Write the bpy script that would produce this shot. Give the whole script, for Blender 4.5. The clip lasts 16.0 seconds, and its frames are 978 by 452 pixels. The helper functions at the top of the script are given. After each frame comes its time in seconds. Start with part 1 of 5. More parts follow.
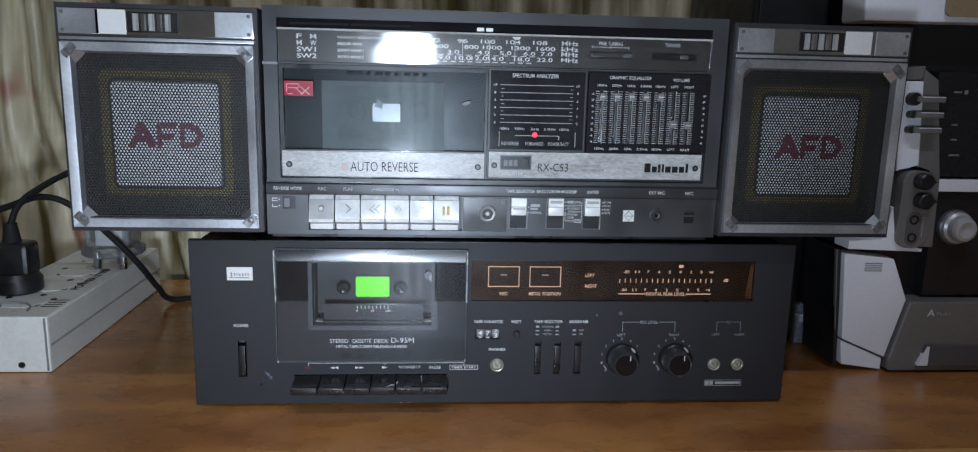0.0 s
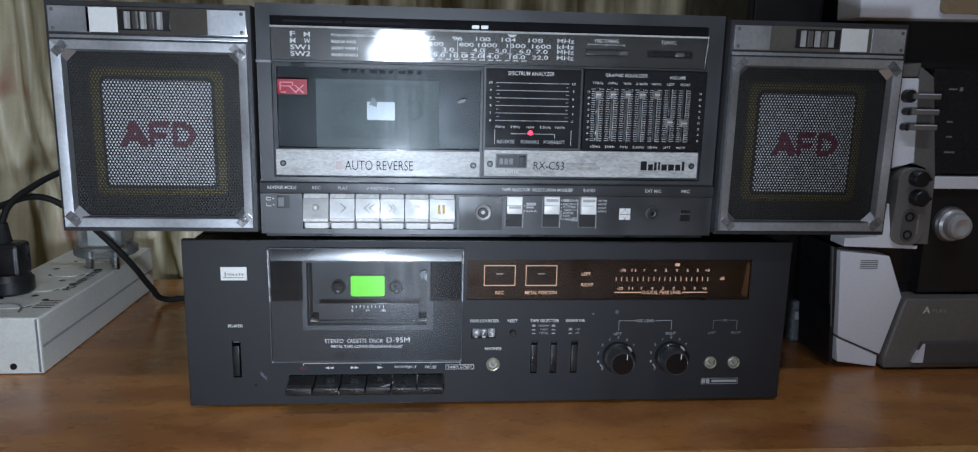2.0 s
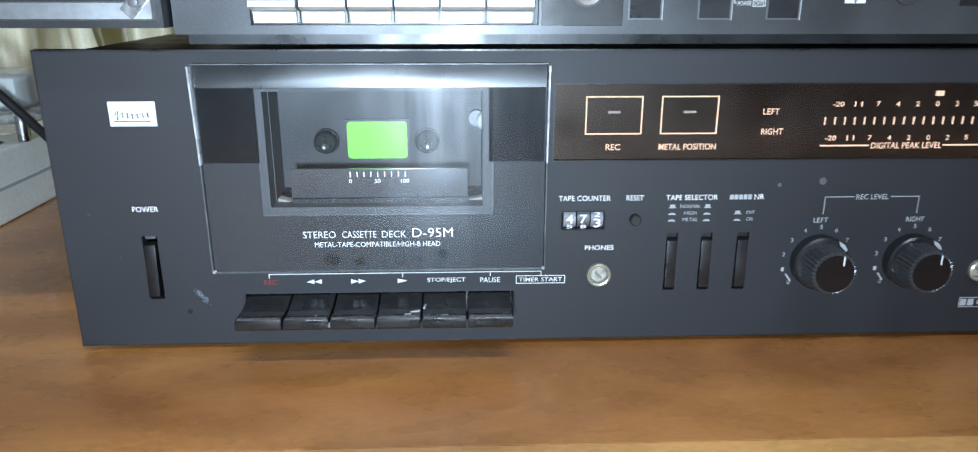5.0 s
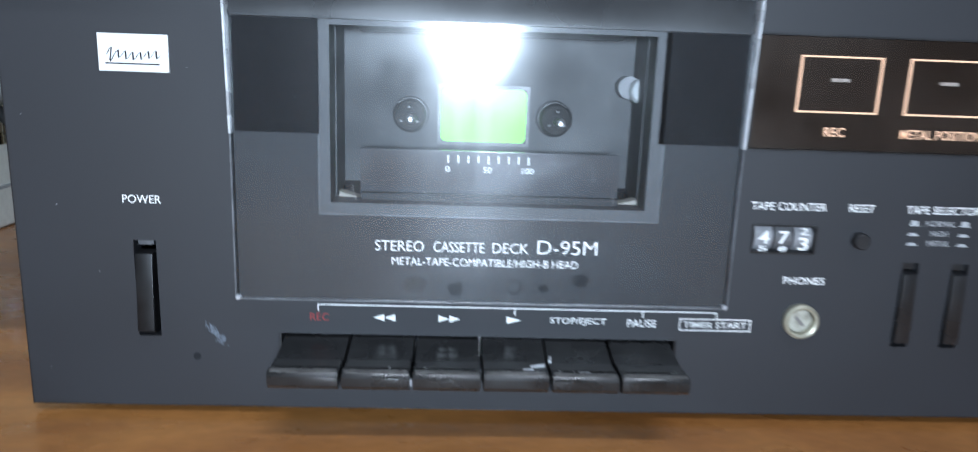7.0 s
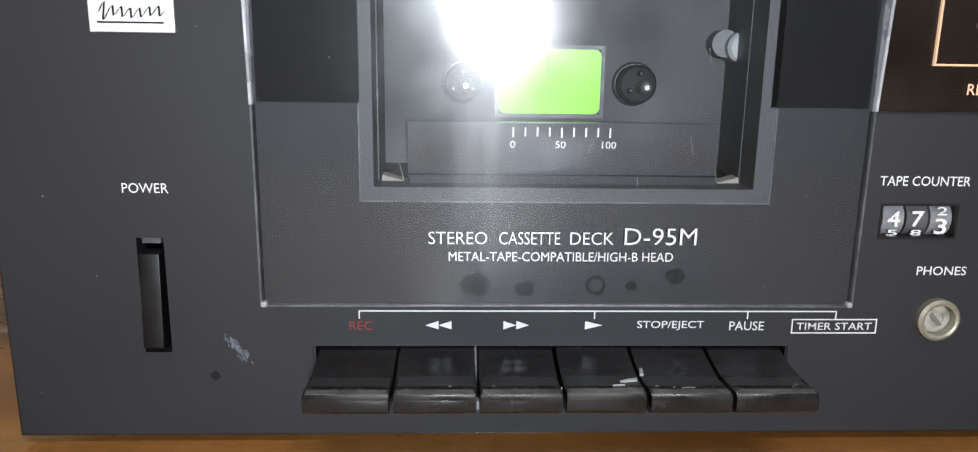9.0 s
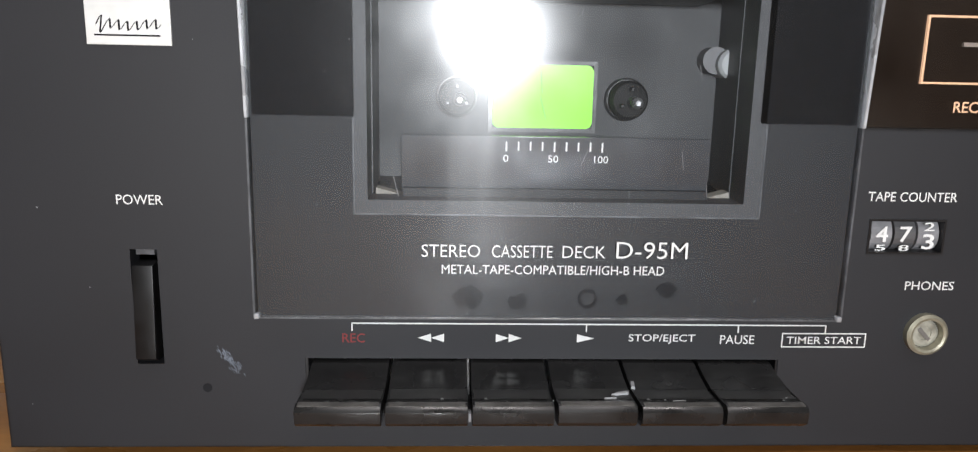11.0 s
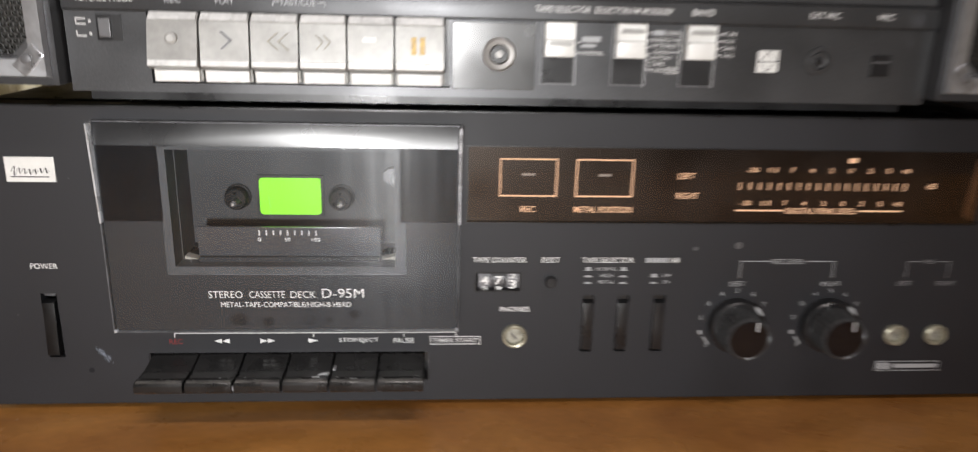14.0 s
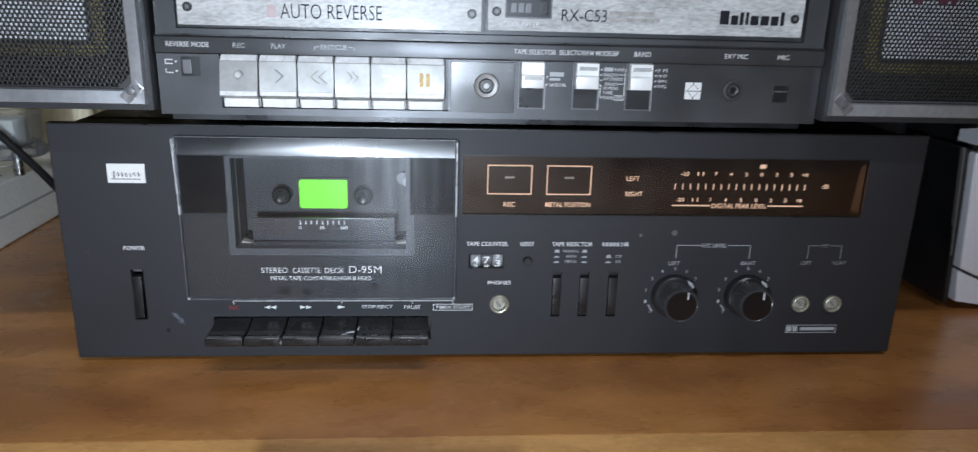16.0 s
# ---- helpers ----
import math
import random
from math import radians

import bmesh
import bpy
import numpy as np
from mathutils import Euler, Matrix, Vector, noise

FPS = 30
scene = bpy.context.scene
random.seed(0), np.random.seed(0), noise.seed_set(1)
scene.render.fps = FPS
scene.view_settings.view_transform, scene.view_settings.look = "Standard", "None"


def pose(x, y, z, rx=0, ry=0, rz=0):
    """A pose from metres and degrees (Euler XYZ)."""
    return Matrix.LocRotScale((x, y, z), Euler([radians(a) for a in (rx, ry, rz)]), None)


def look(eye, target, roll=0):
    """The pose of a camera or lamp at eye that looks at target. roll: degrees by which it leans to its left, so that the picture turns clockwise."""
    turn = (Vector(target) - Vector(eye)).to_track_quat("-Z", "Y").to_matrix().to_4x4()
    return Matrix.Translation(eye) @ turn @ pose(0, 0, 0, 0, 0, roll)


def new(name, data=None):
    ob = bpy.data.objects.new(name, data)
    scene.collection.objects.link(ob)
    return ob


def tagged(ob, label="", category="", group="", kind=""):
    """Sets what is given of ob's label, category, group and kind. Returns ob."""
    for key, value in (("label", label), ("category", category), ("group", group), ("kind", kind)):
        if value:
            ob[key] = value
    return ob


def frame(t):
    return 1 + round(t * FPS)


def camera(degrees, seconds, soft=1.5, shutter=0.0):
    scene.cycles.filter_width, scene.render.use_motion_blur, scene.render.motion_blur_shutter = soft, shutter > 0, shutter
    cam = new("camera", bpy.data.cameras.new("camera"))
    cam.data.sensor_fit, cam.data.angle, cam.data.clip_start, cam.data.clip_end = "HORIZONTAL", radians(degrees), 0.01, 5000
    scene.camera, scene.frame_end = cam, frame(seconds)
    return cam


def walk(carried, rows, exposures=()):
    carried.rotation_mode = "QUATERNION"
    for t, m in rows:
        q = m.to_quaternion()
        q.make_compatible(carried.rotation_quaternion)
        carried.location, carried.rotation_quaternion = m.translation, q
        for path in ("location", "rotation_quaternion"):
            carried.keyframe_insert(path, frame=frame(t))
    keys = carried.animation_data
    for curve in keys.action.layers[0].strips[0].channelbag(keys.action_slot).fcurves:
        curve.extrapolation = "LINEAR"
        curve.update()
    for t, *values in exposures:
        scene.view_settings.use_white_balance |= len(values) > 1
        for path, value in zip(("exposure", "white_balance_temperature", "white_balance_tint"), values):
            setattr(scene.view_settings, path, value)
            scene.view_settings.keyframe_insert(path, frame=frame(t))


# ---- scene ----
cam = camera(66.0, 16.0, soft=1.2, shutter=0.9)
PATH = [
    (0, (-0.049, -0.517, 0.236), (0.102, 1.44, -0.149), 1.4),
    (0.5, (-0.051, -0.516, 0.236), (0.108, 1.44, -0.15), 1.4),
    (1, (-0.049, -0.517, 0.234), (0.11, 1.442, -0.139), 1.4),
    (1.5, (-0.05, -0.516, 0.236), (0.115, 1.44, -0.148), 1.4),
    (2, (-0.05, -0.514, 0.236), (0.117, 1.44, -0.154), 1.3),
    (2.5, (-0.049, -0.508, 0.229), (0.086, 1.444, -0.182), 0.7),
    (3, (-0.052, -0.45, 0.188), (0.139, 1.464, -0.361), 0.6),
    (3.5, (-0.057, -0.374, 0.167), (0.006, 1.531, -0.437), -0.4),
    (3.7, (-0.056, -0.352, 0.163), (0.003, 1.54, -0.482), 0.9),
    (5.8, (-0.064, -0.26, 0.13), (0.02, 1.656, -0.437), -0.3),
    (6, (-0.07, -0.248, 0.123), (0.032, 1.672, -0.428), 0.5),
    (6.5, (-0.089, -0.226, 0.101), (0.027, 1.714, -0.373), 2.2),
    (7, (-0.099, -0.199, 0.101), (-0.01, 1.751, -0.336), 2.1),
    (7.5, (-0.108, -0.184, 0.09), (-0.007, 1.771, -0.321), 1.4),
    (8, (-0.114, -0.162, 0.093), (-0.009, 1.783, -0.359), 1.8),
    (8.5, (-0.114, -0.163, 0.087), (-0.014, 1.783, -0.362), 1.1),
    (9, (-0.113, -0.165, 0.09), (-0.038, 1.786, -0.346), 0.8),
    (11.5, (-0.113, -0.167, 0.09), (-0.016, 1.797, -0.277), 1.2),
    (12, (-0.112, -0.174, 0.1), (0.004, 1.798, -0.212), 0.9),
    (12.5, (-0.107, -0.181, 0.102), (0.09, 1.787, -0.199), 2.3),
    (13, (-0.075, -0.218, 0.128), (0.109, 1.738, -0.244), 1.5),
    (13.5, (-0.052, -0.246, 0.143), (0.086, 1.688, -0.349), 1.0),
    (14, (-0.033, -0.281, 0.162), (0.107, 1.631, -0.409), 1.5),
    (14.5, (-0.019, -0.33, 0.183), (0.115, 1.57, -0.425), 2.0),
    (15, (-0.02, -0.349, 0.183), (0.134, 1.551, -0.421), 1.7),
    (15.5, (-0.031, -0.358, 0.181), (0.067, 1.552, -0.405), 0.9),
    (16, (-0.035, -0.362, 0.184), (0.111, 1.546, -0.398), 1.6),
]
EXPOSURES = [
    (0.0, -0.37, 5750, 12), (2.4, -0.37, 5750, 12), (3.0, -0.15, 5800, 12), (3.5, 0.14, 5500, 10), (5.8, 0.82, 5450, 5), (6.2, 0.82, 5450, 5), (6.6, 0.7, 5550, 6),
    (7.5, 0.4, 5500, 10), (8.0, 0.25, 6000, 10), (8.5, 0.32, 6400, 13), (9.0, 0.23, 6550, 14), (11.5, 0.1, 6900, 15), (12.0, -0.2, 6900, 15), (12.5, -0.3, 7300, 15), (13.0, -0.12, 7200, 15),
    (13.5, -0.02, 7250, 18), (14.0, 0.11, 7250, 17), (14.5, 0.2, 6700, 13), (15.0, 0.14, 6300, 12), (15.5, 0.02, 5950, 12), (16.0, -0.02, 5900, 12),
]
walk(cam, [(t, look(eye, target, roll)) for t, eye, target, roll in PATH], EXPOSURES)

# ---- light: one small hand torch beside the camera, an added ceiling lamp, dim room ----
world = bpy.data.worlds.new("room_dark")
scene.world = world
world.use_nodes = True
world.node_tree.nodes["Background"].inputs[0].default_value = (0.55, 0.6, 0.7, 1)
world.node_tree.nodes["Background"].inputs[1].default_value = 0.03
TORCH = (-0.085, -0.545, 0.128)
spot = bpy.data.lights.new("torch", "SPOT")
spot.energy, spot.color = 14.0, (0.85, 0.94, 1.0)
spot.spot_size, spot.spot_blend, spot.shadow_soft_size = radians(105), 1.0, 0.028
new("torch", spot).matrix_world = look(TORCH, (-0.14, 0.0, 0.21))

# unseen overhead lamp, added to lift the table, curtain and outer parts
fill_lamp = bpy.data.lights.new("added_fill_light", "AREA")
fill_lamp.shape, fill_lamp.size, fill_lamp.size_y = "RECTANGLE", 1.1, 0.06
fill_lamp.energy, fill_lamp.color = 14.0, (0.97, 0.97, 1.0)
new("added_fill_light", fill_lamp).matrix_world = pose(0.1, -1.0, 1.84)

S = 0.001  # all sizes below are in millimetres


# ---- materials ----
def mat(name, color, rough=0.5, metal=0.0, vary=0.15, grain=400, blot=30, bump=0.0, emit=None, power=0.0, stretch=(1, 1, 1), coat=0.0, rvary=0.12, spec=0.5):
    m = bpy.data.materials.new(name)
    m.use_nodes = True
    nt = m.node_tree
    b = nt.nodes["Principled BSDF"]
    co = nt.nodes.new("ShaderNodeTexCoord")
    mp = nt.nodes.new("ShaderNodeMapping")
    mp.inputs["Scale"].default_value = stretch
    nt.links.new(co.outputs["Object"], mp.inputs["Vector"])
    fine, big = nt.nodes.new("ShaderNodeTexNoise"), nt.nodes.new("ShaderNodeTexNoise")
    fine.inputs["Scale"].default_value, big.inputs["Scale"].default_value = grain, blot
    fine.inputs["Detail"].default_value, big.inputs["Detail"].default_value = 3, 5
    for n in (fine, big):
        nt.links.new(mp.outputs[0], n.inputs["Vector"])
    both = nt.nodes.new("ShaderNodeMath")
    both.operation = "ADD"
    nt.links.new(fine.outputs[0], both.inputs[0])
    nt.links.new(big.outputs[0], both.inputs[1])
    rng = nt.nodes.new("ShaderNodeMapRange")
    rng.inputs["From Min"].default_value, rng.inputs["From Max"].default_value = 0.6, 1.4
    rng.inputs["To Min"].default_value, rng.inputs["To Max"].default_value = 1 - vary, 1 + vary
    nt.links.new(both.outputs[0], rng.inputs[0])
    mul = nt.nodes.new("ShaderNodeMix")
    mul.data_type, mul.blend_type = "RGBA", "MULTIPLY"
    mul.inputs["Factor"].default_value = 1
    mul.inputs["A"].default_value = (*color, 1)
    nt.links.new(rng.outputs[0], mul.inputs["B"])
    nt.links.new(mul.outputs["Result"], b.inputs["Base Color"])
    rr = nt.nodes.new("ShaderNodeMapRange")
    rr.inputs["From Min"].default_value, rr.inputs["From Max"].default_value = 0.3, 0.7
    rr.inputs["To Min"].default_value, rr.inputs["To Max"].default_value = max(rough - rvary, 0.02), min(rough + rvary, 1)
    nt.links.new(big.outputs[0], rr.inputs[0])
    nt.links.new(rr.outputs[0], b.inputs["Roughness"])
    b.inputs["Metallic"].default_value = metal
    b.inputs["Coat Weight"].default_value = coat
    b.inputs["Specular IOR Level"].default_value = spec
    if bump:
        bp = nt.nodes.new("ShaderNodeBump")
        bp.inputs["Strength"].default_value, bp.inputs["Distance"].default_value = bump, 0.0004
        nt.links.new(fine.outputs[0], bp.inputs["Height"])
        nt.links.new(bp.outputs[0], b.inputs["Normal"])
    if emit:
        b.inputs["Emission Color"].default_value = (*emit, 1)
        b.inputs["Emission Strength"].default_value = power
    return m


def clear(name, tint=(1, 1, 1), rough=0.04, ior=1.5, haze=0.0, spread=0.07, wiped=0.0):
    """Thin clear plastic: what is behind it shows through, with a gloss; wiped adds upright wipe marks that smear the gloss."""
    m = bpy.data.materials.new(name)
    m.use_nodes = True
    nt = m.node_tree
    nt.nodes.remove(nt.nodes["Principled BSDF"])
    out = nt.nodes["Material Output"]
    tr, gl, fr, mx = (nt.nodes.new("ShaderNode" + k) for k in ("BsdfTransparent", "BsdfAnisotropic", "Fresnel", "MixShader"))
    tr.inputs[0].default_value = (*tint, 1)
    fr.inputs[0].default_value = ior
    nz = nt.nodes.new("ShaderNodeTexNoise")
    nz.inputs["Scale"].default_value, nz.inputs["Detail"].default_value = 60, 6
    co = nt.nodes.new("ShaderNodeTexCoord")
    nt.links.new(co.outputs["Object"], nz.inputs["Vector"])
    rr = nt.nodes.new("ShaderNodeMapRange")
    rr.inputs["From Min"].default_value, rr.inputs["From Max"].default_value = 0.35, 0.75
    rr.inputs["To Min"].default_value, rr.inputs["To Max"].default_value = rough, rough + spread
    nt.links.new(nz.outputs[0], rr.inputs[0])
    nt.links.new(rr.outputs[0], gl.inputs["Roughness"])
    gloss = gl
    if wiped:
        g2, mg, mp, ws, wr, across = (nt.nodes.new("ShaderNode" + k) for k in ("BsdfAnisotropic", "MixShader", "Mapping", "TexNoise", "MapRange", "CombineXYZ"))
        across.inputs[0].default_value = 1.0
        g2.inputs["Roughness"].default_value, g2.inputs["Anisotropy"].default_value = 0.27, 0.5
        nt.links.new(across.outputs[0], g2.inputs["Tangent"])
        mp.inputs["Scale"].default_value = (260, 40, 14)
        mp.inputs["Rotation"].default_value = (0, 0.12, 0)
        ws.inputs["Scale"].default_value, ws.inputs["Detail"].default_value = 1.0, 5
        nt.links.new(co.outputs["Object"], mp.inputs["Vector"])
        nt.links.new(mp.outputs[0], ws.inputs["Vector"])
        wr.inputs["From Min"].default_value, wr.inputs["From Max"].default_value = 0.3, 0.75
        wr.inputs["To Min"].default_value, wr.inputs["To Max"].default_value = wiped * 0.5, min(wiped * 1.5, 1)
        nt.links.new(ws.outputs[0], wr.inputs[0])
        nt.links.new(wr.outputs[0], mg.inputs[0])
        nt.links.new(gl.outputs[0], mg.inputs[1])
        nt.links.new(g2.outputs[0], mg.inputs[2])
        gloss = mg
    nt.links.new(fr.outputs[0], mx.inputs[0])
    nt.links.new(tr.outputs[0], mx.inputs[1])
    nt.links.new(gloss.outputs[0], mx.inputs[2])
    last = mx
    if haze:
        df, m2 = nt.nodes.new("ShaderNodeBsdfDiffuse"), nt.nodes.new("ShaderNodeMixShader")
        m2.inputs[0].default_value = haze
        df.inputs[0].default_value = (0.6, 0.62, 0.66, 1)
        nt.links.new(mx.outputs[0], m2.inputs[1])
        nt.links.new(df.outputs[0], m2.inputs[2])
        last = m2
    nt.links.new(last.outputs[0], out.inputs[0])
    return m


def wood(name, dark, light):
    m = mat(name, light, 0.3, vary=0.2, grain=260, blot=34, stretch=(1, 7, 1), coat=0.35, rvary=0.1)
    nt = m.node_tree
    mp = nt.nodes["Mapping"]
    mp.inputs["Scale"].default_value = (0.8, 1.7, 1)
    mul = nt.nodes["Mix"]
    nz = nt.nodes.new("ShaderNodeTexNoise")
    nz.inputs["Scale"].default_value, nz.inputs["Detail"].default_value, nz.inputs["Distortion"].default_value = 7, 8, 1.2
    nt.links.new(mp.outputs[0], nz.inputs["Vector"])
    rp = nt.nodes.new("ShaderNodeValToRGB")
    rp.color_ramp.elements[0].position, rp.color_ramp.elements[1].position = 0.35, 0.68
    rp.color_ramp.elements[0].color, rp.color_ramp.elements[1].color = (*dark, 1), (*light, 1)
    nt.links.new(nz.outputs[0], rp.inputs[0])
    nt.links.new(rp.outputs[0], mul.inputs["A"])
    nt.nodes["Principled BSDF"].inputs["Coat Roughness"].default_value = 0.22
    return m


def cloth(name):
    """Olive-gold satin with pale vertical stripes and scattered red blooms."""
    m = mat(name, (0.2, 0.16, 0.07), 0.42, vary=0.2, grain=900, blot=16, bump=0.5, rvary=0.1)
    nt = m.node_tree
    mul = nt.nodes["Mix"]
    co = nt.nodes["Texture Coordinate"]
    mp = nt.nodes.new("ShaderNodeMapping")
    mp.inputs["Scale"].default_value = (34, 1, 2.2)
    mp.inputs["Rotation"].default_value = (0, 0.16, 0)
    nz = nt.nodes.new("ShaderNodeTexNoise")
    nz.inputs["Scale"].default_value, nz.inputs["Detail"].default_value = 1.0, 4
    nt.links.new(co.outputs["Object"], mp.inputs["Vector"])
    nt.links.new(mp.outputs[0], nz.inputs["Vector"])
    rp = nt.nodes.new("ShaderNodeValToRGB")
    rp.color_ramp.elements[0].position, rp.color_ramp.elements[1].position = 0.4, 0.63
    rp.color_ramp.elements[0].color, rp.color_ramp.elements[1].color = (0.14, 0.112, 0.036, 1), (0.82, 0.76, 0.54, 1)
    nt.links.new(nz.outputs[0], rp.inputs[0])
    vo = nt.nodes.new("ShaderNodeTexNoise")
    vo.inputs["Scale"].default_value, vo.inputs["Detail"].default_value = 9, 2
    nt.links.new(co.outputs["Object"], vo.inputs["Vector"])
    r2 = nt.nodes.new("ShaderNodeValToRGB")
    r2.color_ramp.elements[0].position, r2.color_ramp.elements[1].position = 0.68, 0.75
    nt.links.new(vo.outputs[0], r2.inputs[0])
    mx = nt.nodes.new("ShaderNodeMix")
    mx.data_type = "RGBA"
    nt.links.new(r2.outputs[0], mx.inputs["Factor"])
    nt.links.new(rp.outputs[0], mx.inputs["A"])
    mx.inputs["B"].default_value = (0.32, 0.05, 0.045, 1)
    nt.links.new(mx.outputs["Result"], mul.inputs["A"])
    return m


DECK = mat("deck_charcoal_paint", (0.0112, 0.0115, 0.0145), 0.61, vary=0.18, grain=2600, blot=25, bump=0.03, spec=0.52, rvary=0.05)
DOOR = mat("door_charcoal", (0.0098, 0.0108, 0.0132), 0.6, vary=0.14, grain=2600, blot=30, bump=0.0, spec=0.45, rvary=0.05)
WELL = mat("well_grey", (0.024, 0.0255, 0.028), 0.55, vary=0.2, grain=900, blot=40, bump=0.15)
HOLDER = mat("holder_grey", (0.058, 0.061, 0.067), 0.2, vary=0.15, blot=60, spec=0.6, rvary=0.05)
# pale colour paints the glint on the door edges; also colours the corner chips
EDGE = mat("painted_glint_and_chip", (0.55, 0.57, 0.6), 0.3, 0.4, vary=0.3, blot=150)
SIDEBLK = mat("window_black", (0.005, 0.005, 0.006), 0.5, vary=0.2, spec=0.08)
SWITCHBLK = mat("switch_black", (0.006, 0.006, 0.0065), 0.4, vary=0.3, blot=90, spec=0.35)
FELT = mat("felt_pale", (0.3, 0.28, 0.25), 0.9, vary=0.3, grain=1800, bump=0.3, spec=0.1)
EDGEDIM = mat("edge_dim", (0.09, 0.093, 0.1), 0.4, 0.2, vary=0.6, blot=120)
BEVEL = mat("door_bevel", (0.02, 0.021, 0.023), 0.3, vary=0.2, blot=18, spec=0.9, rvary=0.1)
RIM = mat("window_rim_speckled", (0.046, 0.048, 0.052), 0.5, vary=0.35, grain=2500, blot=60, bump=0.3)
BLACK = mat("black_plastic", (0.012, 0.012, 0.013), 0.35, vary=0.25, grain=900, blot=50, bump=0.1)
GLOSS = mat("black_gloss", (0.006, 0.006, 0.008), 0.12, vary=0.2, rvary=0.06)
PANELBLK = mat("panel_black", (0.015, 0.015, 0.017), 0.16, vary=0.25, blot=25, rvary=0.08)
KEYBLACK = mat("key_black", (0.015, 0.0148, 0.0148), 0.27, vary=0.3, grain=500, blot=80, rvary=0.14)
RUBBER = mat("rubber", (0.013, 0.013, 0.013), 0.7, spec=0.25)
WORNGLINT = mat("key_worn_glint", (0.075, 0.071, 0.066), 0.4, vary=0.6, grain=700, blot=180)
KEYSHEEN = mat("key_sheen", (0.026, 0.026, 0.0255), 0.4, vary=0.2, blot=120)
SMUDGE = mat("smudge", (0.0078, 0.0085, 0.0102), 0.65, vary=0.2, blot=300, spec=0.2)
WHITE = mat("print_white", (0.75, 0.75, 0.74), 0.5, vary=0.05)
GREYPR = mat("print_grey", (0.36, 0.37, 0.38), 0.5, vary=0.1)
DIMPR = mat("print_worn", (0.2, 0.2, 0.21), 0.5, vary=0.3, blot=300)
REDPR = mat("print_red", (0.2, 0.016, 0.016), 0.5, vary=0.1)
DARKPR = mat("print_black", (0.016, 0.016, 0.018), 0.7, vary=0.1, spec=0.08)
BADGE = mat("badge_silver", (0.72, 0.72, 0.7), 0.45, 0.2, vary=0.06)
RADIO = mat("radio_gunmetal", (0.056, 0.057, 0.059), 0.4, 0.35, vary=0.14, grain=1600, blot=18, bump=0.12)
PANEL = mat("radio_panel", (0.072, 0.073, 0.076), 0.37, 0.6, vary=0.14, grain=1600, blot=22, bump=0.1)
DIAL = mat("dial_smoke", (0.075, 0.072, 0.068), 0.33, 0.55, vary=0.2, blot=20, rvary=0.05)
BRUSH = mat("brushed_silver", (0.4, 0.4, 0.39), 0.3, 0.0, spec=0.3, vary=0.45, grain=900, blot=70, stretch=(0.4, 1, 1.2), rvary=0.07)
CHROME = mat("chrome", (0.78, 0.79, 0.8), 0.12, 1.0, vary=0.08, rvary=0.06)
FRAMEM = mat("speaker_frame_silver", (0.6, 0.615, 0.64), 0.4, 0.9, vary=0.16, blot=20, rvary=0.1)
KEYLIP = mat("key_lip", (0.74, 0.74, 0.73), 0.3, 0.1, vary=0.2, blot=80)
KEYWHITE = mat("key_white", (0.8, 0.8, 0.79), 0.35, vary=0.12, blot=120)
KEYSIL = mat("key_silver", (0.36, 0.357, 0.345), 0.38, 0.2, vary=0.16, blot=60, rvary=0.1)
STEEL = mat("steel", (0.45, 0.45, 0.45), 0.25, 1.0, vary=0.15)
BRASS = mat("jack_brass", (0.36, 0.34, 0.26), 0.4, 0.5, vary=0.25, blot=300)
JACKIN = mat("jack_inner", (0.4, 0.39, 0.33), 0.45, 0.3, vary=0.3, blot=400)
PLATE = mat("corner_steel", (0.34, 0.34, 0.35), 0.32, 0.8, vary=0.2, blot=200)
PALE = mat("print_pale", (0.58, 0.58, 0.57), 0.5, vary=0.08)
GRIP = mat("knob_grip_black", (0.045, 0.045, 0.046), 0.26, vary=0.2)
SPK = mat("speaker_case", (0.02, 0.02, 0.022), 0.5, vary=0.2, bump=0.2, grain=1200)
NET = mat("grille_black", (0.0125, 0.0115, 0.0098), 0.55, vary=0.3, blot=30, spec=0.5)
BAFFLE = mat("baffle_board", (0.07, 0.069, 0.064), 0.7, vary=0.25, blot=25)
NETTEXT = mat("grille_maroon", (0.05, 0.012, 0.02), 0.5, vary=0.2)
CONE = mat("cone_pale", (0.85, 0.85, 0.88), 0.6, vary=0.1, blot=40)
OLIVE = mat("cone_olive", (0.3, 0.235, 0.06), 0.6, vary=0.2, blot=40)
GREEN = mat("green_backlight", (0.1, 0.5, 0.02), 0.5, vary=0.05, emit=(0.2, 0.75, 0.005), power=0.9)
AMBER = mat("amber_print", (0.6, 0.42, 0.3), 0.5, vary=0.05, emit=(1.0, 0.78, 0.6), power=0.62)
GLOW = mat("amber_end", (0.07, 0.038, 0.02), 0.5, vary=0.3, blot=90, emit=(1.0, 0.4, 0.12), power=0.006)
SMOKE = mat("display_brown", (0.007, 0.005, 0.004), 0.4, vary=0.3, blot=30, emit=(1.0, 0.42, 0.14), power=0.0012)
LED = mat("led_red", (0.6, 0.02, 0.04), 0.3, emit=(1.0, 0.03, 0.06), power=4)
REDLOGO = mat("red_badge", (0.3, 0.012, 0.03), 0.35, vary=0.1)
PINK = mat("pink_line", (0.7, 0.3, 0.32), 0.4, vary=0.05)
